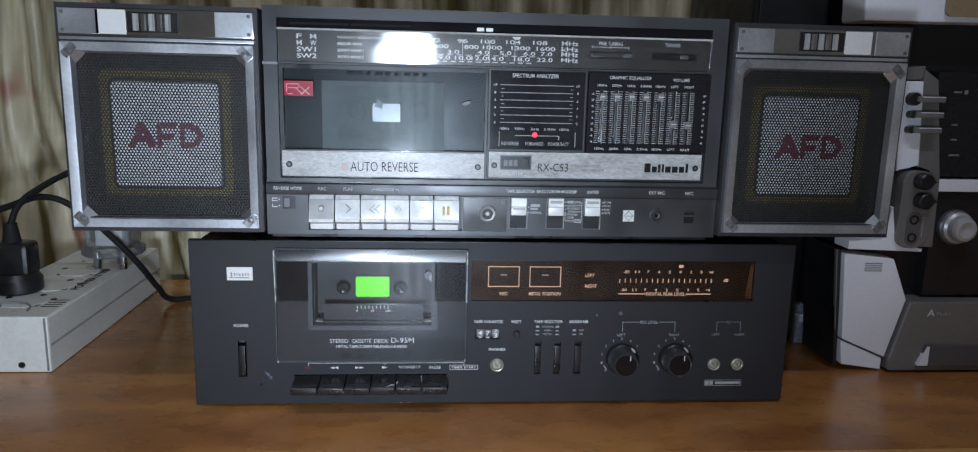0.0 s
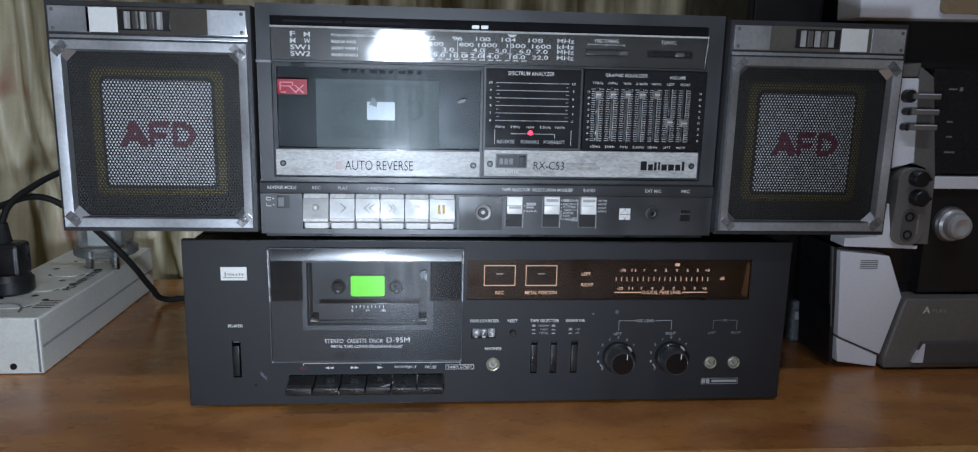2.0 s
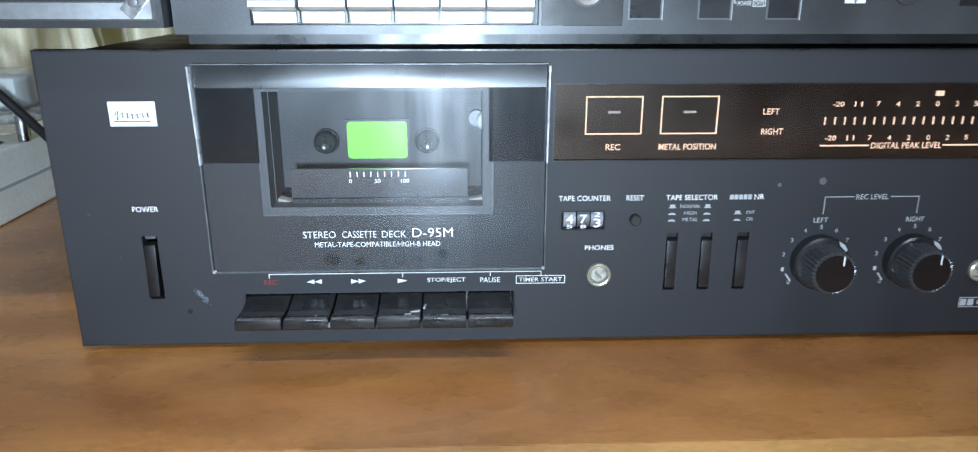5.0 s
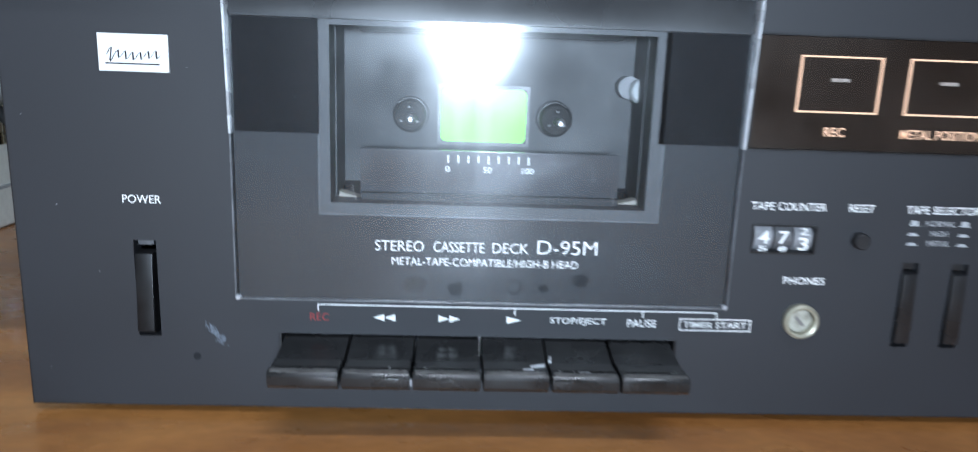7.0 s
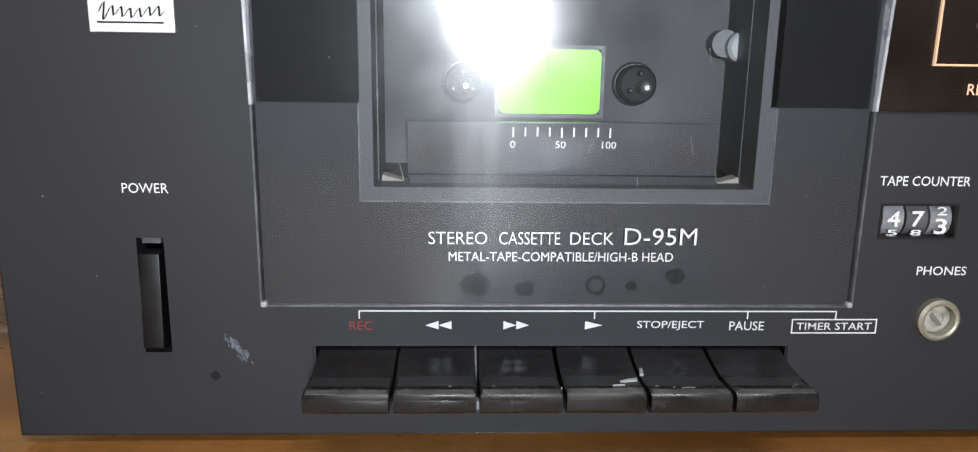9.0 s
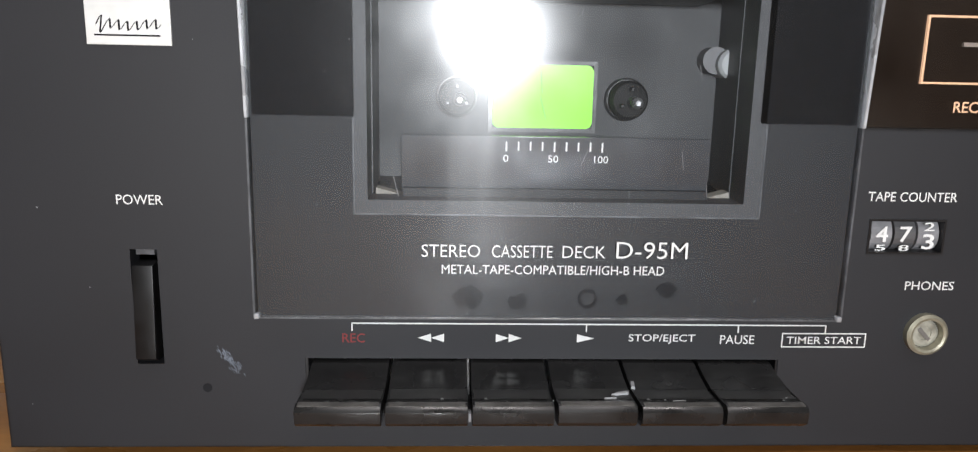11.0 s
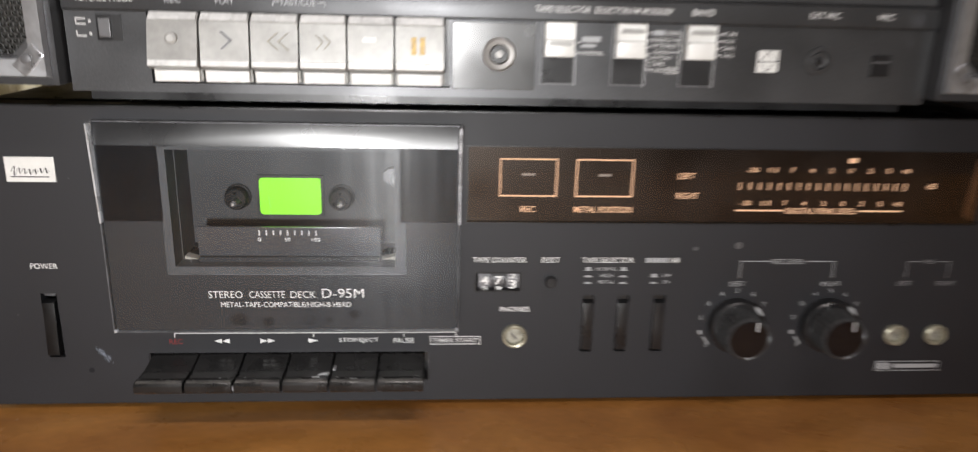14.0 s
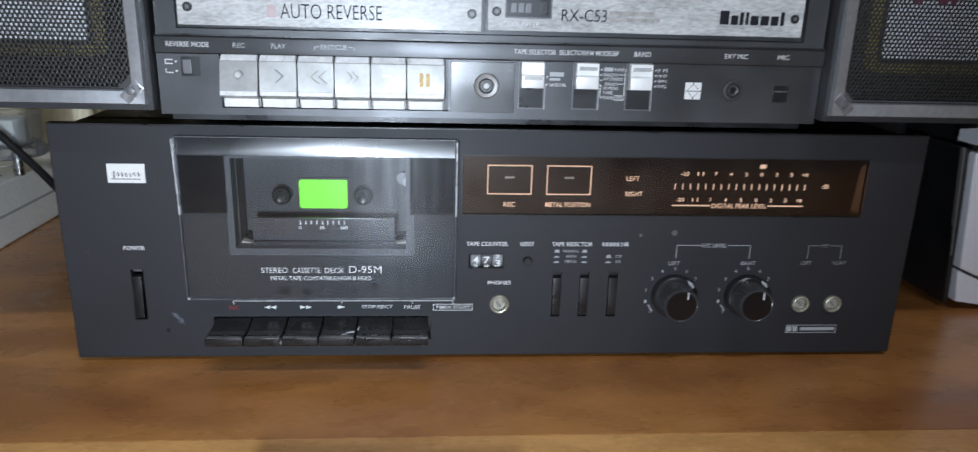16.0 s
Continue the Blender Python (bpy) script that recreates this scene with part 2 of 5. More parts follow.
CLEAR = clear("clear_acrylic", (0.96, 0.97, 0.98), 0.11, 1.34, 0.003, 0.1, wiped=0.3)
TINT = clear("tinted_acrylic", (0.7, 0.73, 0.74), 0.07, 1.27, 0.001, 0.06, wiped=0.25)
AMBERGLASS = clear("display_glass", (0.9, 0.82, 0.76), 0.03, 1.38)
CLOUDY = clear("cloudy_plastic", (0.9, 0.92, 0.92), 0.1, 1.5, 0.16)
WOODA = wood("table_wood_dark", (0.26, 0.1, 0.026), (0.46, 0.205, 0.055))
WOODB = wood("table_wood_light", (0.47, 0.225, 0.062), (0.68, 0.36, 0.115))
ENAMEL = mat("white_enamel", (0.74, 0.75, 0.7), 0.35, vary=0.12, grain=300, blot=25, rvary=0.1)
TAPE = mat("tape_white", (0.82, 0.83, 0.84), 0.3, vary=0.05, blot=30)
SEAM = mat("tape_seam", (0.2, 0.22, 0.18), 0.5)
HIFI = mat("hifi_silver", (0.84, 0.85, 0.9), 0.4, 0.1, vary=0.06, blot=15)
HIFIG = mat("hifi_grey", (0.2, 0.19, 0.18), 0.4, 0.3, vary=0.12, blot=15)
HIFID = mat("hifi_darkgrey", (0.12, 0.12, 0.125), 0.4, 0.3, vary=0.12, blot=15)
TAN = mat("tan_lid", (0.3, 0.22, 0.13), 0.35, vary=0.1)
CURTAIN = cloth("curtain_satin")
PLASTER = mat("wall_plaster", (0.5, 0.47, 0.42), 0.8, vary=0.08, grain=80, blot=4, bump=0.3)
FLOORM = mat("floor_tile", (0.3, 0.27, 0.24), 0.5, vary=0.1, grain=60, blot=5)


# ---- builders ----
def thing(name, label, category, x=0, y=0, z=0, rz=0, group="", kind=""):
    ob = new(name)
    ob.empty_display_size = 0.02
    ob.matrix_basis = pose(x * S, y * S, z * S, 0, 0, rz)
    return tagged(ob, label, category, group, kind)


def finish(ob, me, material, parent, label, sharp=16):
    for m in material if isinstance(material, (list, tuple)) else (material,):
        me.materials.append(m)
    for p in me.polygons:
        p.use_smooth = True
    me.set_sharp_from_angle(angle=radians(sharp))
    if parent is not None:
        ob.parent = parent
        if parent.type == "EMPTY":
            ob.matrix_parent_inverse = parent.matrix_basis.inverted()
    if label:
        ob["label"] = label
    return ob


def part(name, bm, material, parent=None, label="", local=False):
    me = bpy.data.meshes.new(name)
    bmesh.ops.recalc_face_normals(bm, faces=bm.faces[:])
    bm.to_mesh(me)
    bm.free()
    ob = finish(new(name, me), me, material, parent, label)
    if local:
        ob.matrix_parent_inverse = Matrix.Identity(4)
    return ob


def box(x0, x1, y0, y1, z0, z1, bev=0.0, seg=2, bm=None):
    bm = bm or bmesh.new()
    c = bmesh.ops.create_cube(bm, size=1.0, matrix=Matrix.Translation(((x0 + x1) / 2 * S, (y0 + y1) / 2 * S, (z0 + z1) / 2 * S)) @ Matrix.Diagonal(((x1 - x0) * S, (y1 - y0) * S, (z1 - z0) * S, 1)))
    if bev:
        es = list({e for v in c["verts"] for e in v.link_edges})
        bmesh.ops.bevel(bm, geom=es, offset=bev * S, segments=seg, affect="EDGES", profile=0.6)
    return bm


def prism(pts, axis, lo, hi, bev=0.0, seg=2, bm=None):
    """A polygon drawn out along an axis. Axis y: points (x, z); x: (y, z); z: (x, y)."""
    bm = bm or bmesh.new()
    at = {"y": lambda a, b, c: (a, c, b), "x": lambda a, b, c: (c, a, b), "z": lambda a, b, c: (a, b, c)}[axis]
    rings = [[bm.verts.new(Vector(at(a, b, c)) * S) for a, b in pts] for c in (lo, hi)]
    fs = [bm.faces.new(rings[0]), bm.faces.new(rings[1][::-1])]
    n = len(pts)
    for i in range(n):
        fs.append(bm.faces.new((rings[0][i], rings[1][i], rings[1][(i + 1) % n], rings[0][(i + 1) % n])))
    if bev:
        bmesh.ops.bevel(bm, geom=list({e for f in fs for e in f.edges}), offset=bev * S, segments=seg, affect="EDGES", profile=0.6)
    return bm


def turned(cx, cz, prof, n=36, bm=None, axis="y", wave=0.0):
    """A turned body: prof is a list of (radius, place along the axis)."""
    bm = bm or bmesh.new()
    rings = []
    for r, h in prof:
        ring = []
        for i in range(n):
            a = 2 * math.pi * i / n
            q = r * (1 - wave * (i % 2))
            u, w = q * math.cos(a), q * math.sin(a)
            ring.append(bm.verts.new(Vector((cx + u, h, cz + w) if axis == "y" else (cx + u, cz + w, h)) * S))
        rings.append(ring)
    for a, b in zip(rings, rings[1:]):
        for i in range(n):
            bm.faces.new((a[i], a[(i + 1) % n], b[(i + 1) % n], b[i]))
    bm.faces.new(rings[0])
    bm.faces.new(rings[-1][::-1])
    return bm


def plate(x0, x1, z0, z1, holes, y0, y1, bm=None):
    """A flat plate with oblong holes through it."""
    bm = bm or bmesh.new()
    xs = sorted({x0, x1, *(h[0] for h in holes), *(h[1] for h in holes)})
    zs = sorted({z0, z1, *(h[2] for h in holes), *(h[3] for h in holes)})
    seen = {}

    def vert(x, y, z):
        if (x, y, z) not in seen:
            seen[x, y, z] = bm.verts.new((x * S, y * S, z * S))
        return seen[x, y, z]

    def solid(i, j):
        if not (0 <= i < len(xs) - 1 and 0 <= j < len(zs) - 1):
            return False
        a, b = (xs[i] + xs[i + 1]) / 2, (zs[j] + zs[j + 1]) / 2
        return not any(h[0] < a < h[1] and h[2] < b < h[3] for h in holes)

    for i in range(len(xs) - 1):
        for j in range(len(zs) - 1):
            if not solid(i, j):
                continue
            a, b, c, d = xs[i], xs[i + 1], zs[j], zs[j + 1]
            for y in (y0, y1):
                bm.faces.new([vert(a, y, c), vert(b, y, c), vert(b, y, d), vert(a, y, d)])
            for di, dj, p, q in ((-1, 0, (a, c), (a, d)), (1, 0, (b, c), (b, d)), (0, -1, (a, c), (b, c)), (0, 1, (a, d), (b, d))):
                if not solid(i + di, j + dj):
                    bm.faces.new([vert(p[0], y0, p[1]), vert(q[0], y0, q[1]), vert(q[0], y1, q[1]), vert(p[0], y1, p[1])])
    return bm


def rects(rows, y0, y1, bm=None):
    """Several small bars (x0, x1, z0, z1) of one print, y0 to y1 deep."""
    bm = bm or bmesh.new()
    for a, b, c, d in rows:
        box(a, b, y0, y1, c, d, bm=bm)
    return bm


def bars(name, rows, y0, y1, material, parent, label=""):
    for a, b, c, e in rows:
        part(name, box(a, b, y0, y1, c, e), material, parent, label)


def outline(x0, x1, z0, z1, w, y0, y1, bm=None):
    return plate(x0, x1, z0, z1, [(x0 + w, x1 - w, z0 + w, z1 - w)], y0, y1, bm)


def rounded(x0, x1, z0, z1, r, n=6):
    pts = []
    for cx, cz, a in ((x1 - r, z1 - r, 0), (x0 + r, z1 - r, 90), (x0 + r, z0 + r, 180), (x1 - r, z0 + r, 270)):
        for i in range(n + 1):
            t = radians(a + 90 * i / n)
            pts.append((cx + r * math.cos(t), cz + r * math.sin(t)))
    return pts


def tube(points, r, name, material, parent=None, label="", category="", smooth=True):
    cu = bpy.data.curves.new(name, "CURVE")
    cu.dimensions, cu.bevel_depth, cu.bevel_resolution, cu.resolution_u = "3D", r * S, 4, 10
    sp = cu.splines.new("BEZIER")
    sp.bezier_points.add(len(points) - 1)
    for p, q in zip(sp.bezier_points, points):
        p.co = Vector(q) * S
        p.handle_left_type = p.handle_right_type = "AUTO"
    cu.materials.append(material)
    ob = new(name, cu)
    ob["as_mesh"] = 1
    if parent is not None:
        ob.parent = parent
        ob.matrix_parent_inverse = parent.matrix_basis.inverted()
    LATER_TUBES.append(ob)
    return tagged(ob, label, category)


LATER_TUBES, LETTERS = [], []


def letters(body, x0, x1, z0, z1, y, material, parent, bold=0.0, turn=None):
    """Flat printed lettering that fills the box x0..x1, z0..z1 on the plane y, or lies as turn says."""
    cu = bpy.data.curves.new("lettering", "FONT")
    cu.body, cu.offset, cu.resolution_u = body, bold, 3
    ob = new("lettering", cu)
    LETTERS.append((ob, x0, x1, z0, z1, y, material, parent, turn))


def press_letters():
    dg = bpy.context.evaluated_depsgraph_get()
    for ob, x0, x1, z0, z1, y, material, parent, turn in LETTERS:
        me = bpy.data.meshes.new_from_object(ob.evaluated_get(dg))
        me.name = "lettering"
        co = np.empty(len(me.vertices) * 3)
        me.vertices.foreach_get("co", co)
        co = co.reshape(-1, 3)
        lo, hi = co.min(0), co.max(0)
        u = x0 + (co[:, 0] - lo[0]) / (hi[0] - lo[0]) * (x1 - x0)
        w = z0 + (co[:, 1] - lo[1]) / max(hi[1] - lo[1], 1e-6) * (z1 - z0)
        out = np.stack([u, np.full_like(u, y), w], 1) * S
        me.vertices.foreach_set("co", out.ravel())
        me.materials.clear()
        made = finish(new("lettering", me), me, material, parent, "")
        if turn is not None:
            made.matrix_basis = turn
    for ob in LATER_TUBES:
        me = bpy.data.meshes.new_from_object(ob.evaluated_get(dg))
        me.name = ob.name
        made = new("swap", me)
        made.parent, made.matrix_parent_inverse = ob.parent, ob.matrix_parent_inverse.copy()
        for key in ("label", "category"):
            if key in ob:
                made[key] = ob[key]
        name = ob.name.split(".")[0]
        bpy.data.objects.remove(ob)
        made.name = name
    for ob, *_ in LETTERS:
        bpy.data.objects.remove(ob)


# ---- the room ----
def room():
    def slab(name, *a, m=PLASTER):
        return tagged(part(name, box(*a), m), kind="structure")
    slab("floor", -1800, 1800, -2400, 600, -790, -760, m=FLOORM)
    slab("ceiling", -1800, 1800, -2400, 600, 1900, 1930)
    slab("wall_north", -1800, 1800, 500, 600, -760, 1900)
    slab("wall_south", -1800, 1800, -2500, -2400, -760, 1900)
    slab("wall_west", -1900, -1800, -2400, 500, -760, 1900)
    slab("wall_east", 1800, 1900, -2400, 500, -760, 1900)
    # unseen housing, made up to go with the added overhead light
    l = thing("ceiling_lamp", "white lamp housing added under the ceiling, out of view", "lamp", 100, -1000, 1900)
    part("housing", box(-500, 700, -1045, -955, 1856, 1900, 6), ENAMEL, l)


def table():
    t = thing("table", "polished red-brown wooden table with two-toned boards", "table", 0, 0, -760)
    part("board", box(-900, 900, -74, 345, -28, 0, 0.3), WOODA, t, "dark red-brown polished board")
    part("board", box(-900, 900, -460, -74.2, -28, 0, 0.3), WOODB, t, "lighter honey-brown front board")
    for x in (-850, 790):
        for y in (-420, 260):
            part("leg", box(x, x + 60, y, y + 60, -760, -28, 3), WOODA, t)
    part("apron", box(-790, 790, -400, -375, -110, -28, 2), WOODA, t)


def curtain():
    bm = bmesh.new()
    nx, nz = 520, 130
    grid = []
    for j in range(nz + 1):
        z = -700 + j * 2100 / nz
        row = []
        for i in range(nx + 1):
            x = -1300 + i * 2600 / nx
            k = 0.6 + 0.4 * noise.noise((x * 0.004, 0, 3.1))
            slant = x + 0.16 * z
            fold = 25 * math.sin(slant * 0.062 + 3.6 * noise.noise((x * 0.006, z * 0.0035, 0))) * k + 8 * math.sin(slant * 0.21 + 1.3 + 3.2 * noise.noise((x * 0.01, z * 0.008, 5))) + 5 * noise.noise((slant * 0.03, z * 0.012, 9))
            row.append(bm.verts.new(Vector((x + 6 * noise.noise((x * 0.01, z * 0.004, 7)), 390 + fold, z)) * S))
        grid.append(row)
    for a, b in zip(grid, grid[1:]):
        for i in range(nx):
            bm.faces.new((a[i], a[i + 1], b[i + 1], b[i]))
    ob = part("curtain", bm, CURTAIN)
    ob.data.set_sharp_from_angle(angle=math.pi)
    so = ob.modifiers.new("thick", "SOLIDIFY")
    so.thickness = 0.0012
    tagged(ob, "olive-gold satin curtain hanging in folds behind the table", "curtain")


# ---- the cassette deck ----
def deck():
    d = thing("cassette_deck", "charcoal metal stereo cassette deck standing on the table", "cassette deck")
    slots = [(26.5, 31.2, 24, 49), (40.8, 45.6, 24, 49), (55.8, 60.8, 24, 49)]
    part("front_panel", plate(-215, 215, 2.6, 122, [(-136, -45, 58, 113), (-21, 186.5, 79.5, 109.5), (-185, -179, 23, 50), *slots, (-17, 0.5, 51, 58.5), (-147, -35.5, 11, 24.5)], 0, 5), DECK, d)
    part("panel_edge", outline(-215.6, 215.6, 2.1, 122.6, 0.7, 0.4, 5.4), BLACK, d)
    part("body", box(-212, 212, 32, 282, 9, 120.5, 1.5), BLACK, d, "black sheet-metal case")
    part("body_rim", plate(-212, 212, 8, 120, [(-209, 209, 10, 118)], 5, 32), BLACK, d)
    for x in (-170, 170):
        for y in (40, 250):
            part("foot", turned(x, y, [(14, 0), (15, 1.5), (15, 8), (13, 9.5)], axis="z"), RUBBER, d)
    # badge: a pale plate with a dark flowing stroke
    b = part("badge", box(-190.3, -172.8, -0.5, 0.2, 94.2, 103.6, 0.15), BADGE, d, "pale silver badge with a dark script stroke")
    part("badge_stroke", rects([(-188.6, -175, 96.0, 96.35)], -0.62, -0.5), DARKPR, b)
    for k in range(44):
        u0, u1 = k / 44, (k + 1) / 44
        pts = [(-188.2 + 13.2 * u, 98.3 + (1.9 if u < 0.14 else 0.95) * math.sin(u * 44) + 0.25 * math.sin(u * 9)) for u in (u0, u1)]
        (xa, za), (xb, zb) = [(x + 0.35 * (z - 98), z) for x, z in pts]
        part("badge_stroke", prism([(xa - 0.18, za - 0.14), (xb - 0.18, zb - 0.14), (xb + 0.2, zb + 0.16), (xa + 0.2, za + 0.16)], "y", -0.62, -0.5), DARKPR, b)
    # power switch
    p = part("power_switch", prism([(-0.5, 24), (-2.4, 25), (-1.0, 46.5), (3, 47), (4, 24)], "x", -184.4, -179.9, 0.25), SWITCHBLK, d)
    part("switch_cap", box(-184.3, -180.2, 1.6, 4, 48.4, 49.6), EDGEDIM, p)
    letters("POWER", -187, -177, 60.1, 62.3, -0.08, WHITE, d)
    cassette_door(d)
    transport_keys(d)
    display(d)
    controls(d)
    rub, rnd = bmesh.new(), random.Random(3)
    for n in range(95):
        u = rnd.betavariate(2.2, 1.4)
        x, z = -167.6 + 5.4 * u + rnd.gauss(0, 0.5), 28.2 - 6.4 * u + rnd.gauss(0, 0.6)
        l, w = rnd.uniform(0.25, 0.9), rnd.uniform(0.05, 0.16)
        prism([(x, z), (x + w, z + 0.05), (x + 0.5 * l + w, z - l), (x + 0.5 * l, z - l)], "y", -0.05, 0.05, bm=rub)
    part("scuff_mark", rub, mat("rubbed_scuff", (0.19, 0.22, 0.27), 0.5, vary=0.7, grain=900, blot=300), d, "pale rubbed scuff")
    rnd = random.Random(5)
    for n in range(26):
        x, z, q = rnd.uniform(-212, 60), rnd.uniform(8, 118), rnd.uniform(0.1, 0.24)
        if -158 < x < -23 and z > 11 or -24 < x and z > 20:
            continue
        part("dust_speck", turned(x, z, [(q, -0.05), (q * 0.6, -0.08)], 6), DIMPR, d)
    for n in range(16):
        x, z, q = rnd.uniform(-154, -27), rnd.uniform(38, 107), rnd.uniform(0.1, 0.22)
        part("dust_speck", turned(x, z, [(q, -5.22), (q * 0.6, -5.26)], 6), DIMPR, d)
    for n in range(9):
        x, u = rnd.uniform(-144, -39), rnd.uniform(0, 1)
        part("key_speck", box(x, x + rnd.uniform(0.15, 0.7), -18.9 + u * 3.5, -18.5 + u * 3.5, 22.0 - u * 0.6, 22.3 - u * 0.6), GREYPR, d)
    part("panel_hole", turned(-169.6, 17.2, [(1.1, -0.06), (1.1, 0.1)], 16), DARKPR, d)


def cassette_door(d):
    # the well behind the window
    w = part("cassette_well", plate(-136, -45, 57, 113, [(-131.5, -49, 61.5, 109.5)], 5, 20), RIM, d, "speckled grey well")
    part("well_back", box(-134, -47, 20, 22, 58, 112), WELL, w)
    part("well_ledge", prism([(6, 61.4), (20, 61.4), (20, 64.5), (9, 62.2)], "x", -131.4, -49.1), BLACK, w)
    part("cassette_light", prism(rounded(-104, -79.6, 77, 92.2, 1.6), "y", 18.4, 20.2), GREEN, d, "glowing lime-green backlit window")
    part("light_surround", outline(-105, -78.6, 76, 93.2, 1.0, 18.7, 20.2), BLACK, d)
    for x in (-112.6, -71.4):
        s = part("spindle", turned(x, 84.3, [(4.6, 20), (4.6, 15), (4.0, 14), (2.4, 13.6)], 24), RUBBER, d)
        part("spindle_ring", turned(x, 84.3, [(5.2, 20), (5.2, 18.4), (4.8, 18.2)], 28), BLACK, s)
        part("spindle_pin", turned(x + 0.6, 83.8, [(1.5, 14), (1.3, 8.6), (0.6, 7.8)], 18), PLATE, s)
        for n in range(3):
            a = radians(90 + n * 120)
            part("spindle_wing", box(x + 2.6 * math.cos(a) - 0.5, x + 2.6 * math.cos(a) + 0.5, 11.5, 15, 84.3 + 2.6 * math.sin(a) - 0.5, 84.3 + 2.6 * math.sin(a) + 0.5, 0.2, 1), BLACK, s)
    part("capstan", turned(-47.6, 93.2, [(3.6, 20), (3.6, 13), (2.9, 12.2)], 28), GREYPR, d, "pale round guide roller")
    part("capstan_sleeve", turned(-51, 94, [(3.2, 20), (3.2, 15)], 20), HIFID, d)
    h = part("tape_holder", prism([(4.9, 62.6), (3.6, 63.6), (2.95, 76.2), (4.3, 76.2)], "x", -125.0, -54.8, 0.2), HOLDER, d, "grey tape holder with a printed scale")
    part("holder_lip", box(-124.6, -55.2, 1.6, 4.0, 62.0, 64.4, 0.2), DOOR, h)
    for x in (-131, -54.6):
        part("felt_pad", prism([(x, 61.8), (x + 5.6, 61.8), (x + 5.6, 62.4), (x + (0.2 if x < -100 else 5.4), 63.9), (x, 62.4)], "y", 4.6, 9), FELT, h, "pale felt pad")
    part("tape_scale", rects([(-101.6 + i * 2.72, -101.25 + i * 2.72, 73.0 - 0.2 * (i % 4 == 0), 75.0) for i in range(9)], 2.85, 3.4), WHITE, h)
    letters("0", -102.1, -100.9, 70.4, 72, 3.05, WHITE, h)
    letters("50", -91.9, -89.6, 70.4, 72, 3.05, WHITE, h)
    letters("100", -81.4, -78.2, 70.4, 72, 3.05, WHITE, h)
    part("head_cover", prism([(4, 109.6), (20, 109.6), (20, 106.8), (9, 106.8), (6, 107.6)], "x", -126, -55), BLACK, d)
    # the door itself
    o = part("cassette_door", plate(-156.3, -24.7, 36, 109, [(-134.6, -45.2, 59.5, 109)], -3.6, -1), DOOR, d, "charcoal cassette door with a clear window")
    part("window_rim", plate(-134.6, -45.2, 59.5, 109, [(-131.8, -48.8, 62.5, 107.6)], -3.9, 5), RIM, o)
    # thin paler strips draw the highlight along the rim's border
    part("rim_highlight", box(-134.6, -45.2, -4.05, -3.8, 59.2, 59.5), EDGEDIM, o)
    for x in (-134.9, -45.2):
        part("rim_highlight", box(x, x + 0.3, -4.05, -3.8, 59.2, 80.2), EDGEDIM, o)
    for x in (-155.9, -46.6):
        part("side_window", box(x, x + 21.4, -3.9, -3.5, 80.4, 108.8), SIDEBLK, o, "black side window")
    part("top_bevel", prism([(-4.6, 108.9), (-3.7, 117.4), (0.4, 117.4), (0.4, 108.9)], "x", -156.3, -24.7, 0.2), BEVEL, o, "sloped glossy top edge")
    g = part("door_glass", box(-156.8, -24.2, -5.2, -4.1, 36.0, 109.6, 0.35, 1), CLEAR, o, "clear scratched acrylic")
    g.visible_shadow = False
    # glint along the window's edges is put in as pale colour, dimmer lower down
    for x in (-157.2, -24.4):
        part("door_edge", prism([(-5.3, 79.8), (-7.8, 117.2), (-0.2, 117.2), (-0.2, 79.8)], "x", x, x + 0.7, 0.12, 1), EDGE, o, "edge of the clear window with its glint painted pale")
        part("door_edge", box(x + 0.1, x + 0.5, -5.0, -0.2, 36.0, 80), EDGEDIM, o)
    part("door_edge", box(-157, -24, -5.0, -0.2, 35.7, 36.0), EDGEDIM, o)
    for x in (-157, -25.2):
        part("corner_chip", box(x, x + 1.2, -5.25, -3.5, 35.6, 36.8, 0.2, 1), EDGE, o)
    part("door_edge", box(-156.8, -24.2, -4.0, -0.2, 117.4, 117.8), EDGEDIM, o)
    for a, b, t in ((-120, -107.2, "STEREO"), (-104.6, -91.2, "CASSETTE"), (-89, -79.4, "DECK")):
        letters(t, a, b, 50.2, 53.0, -5.35, WHITE, o, -0.006)
    letters("D-95M", -77, -61, 50.2, 54, -5.35, WHITE, o, -0.006)
    letters("METAL-TAPE-COMPATIBLE/HIGH-B HEAD", -115.6, -66, 46.4, 48.5, -5.35, WHITE, o)
    rnd = random.Random(11)
    for n in range(22):
        x, z, l, a = rnd.uniform(-130, -52), rnd.uniform(62, 105), rnd.uniform(1.2, 5.0), radians(rnd.choice((20, 35, 75, 95, 110)) + rnd.uniform(-8, 8))
        u, v = l * math.cos(a), l * math.sin(a)
        part("scratch", prism([(x, z), (x + 0.09, z + 0.03), (x + u, z + v), (x + u - 0.09, z + v - 0.03)], "y", -5.24, -5.2), DIMPR, o)
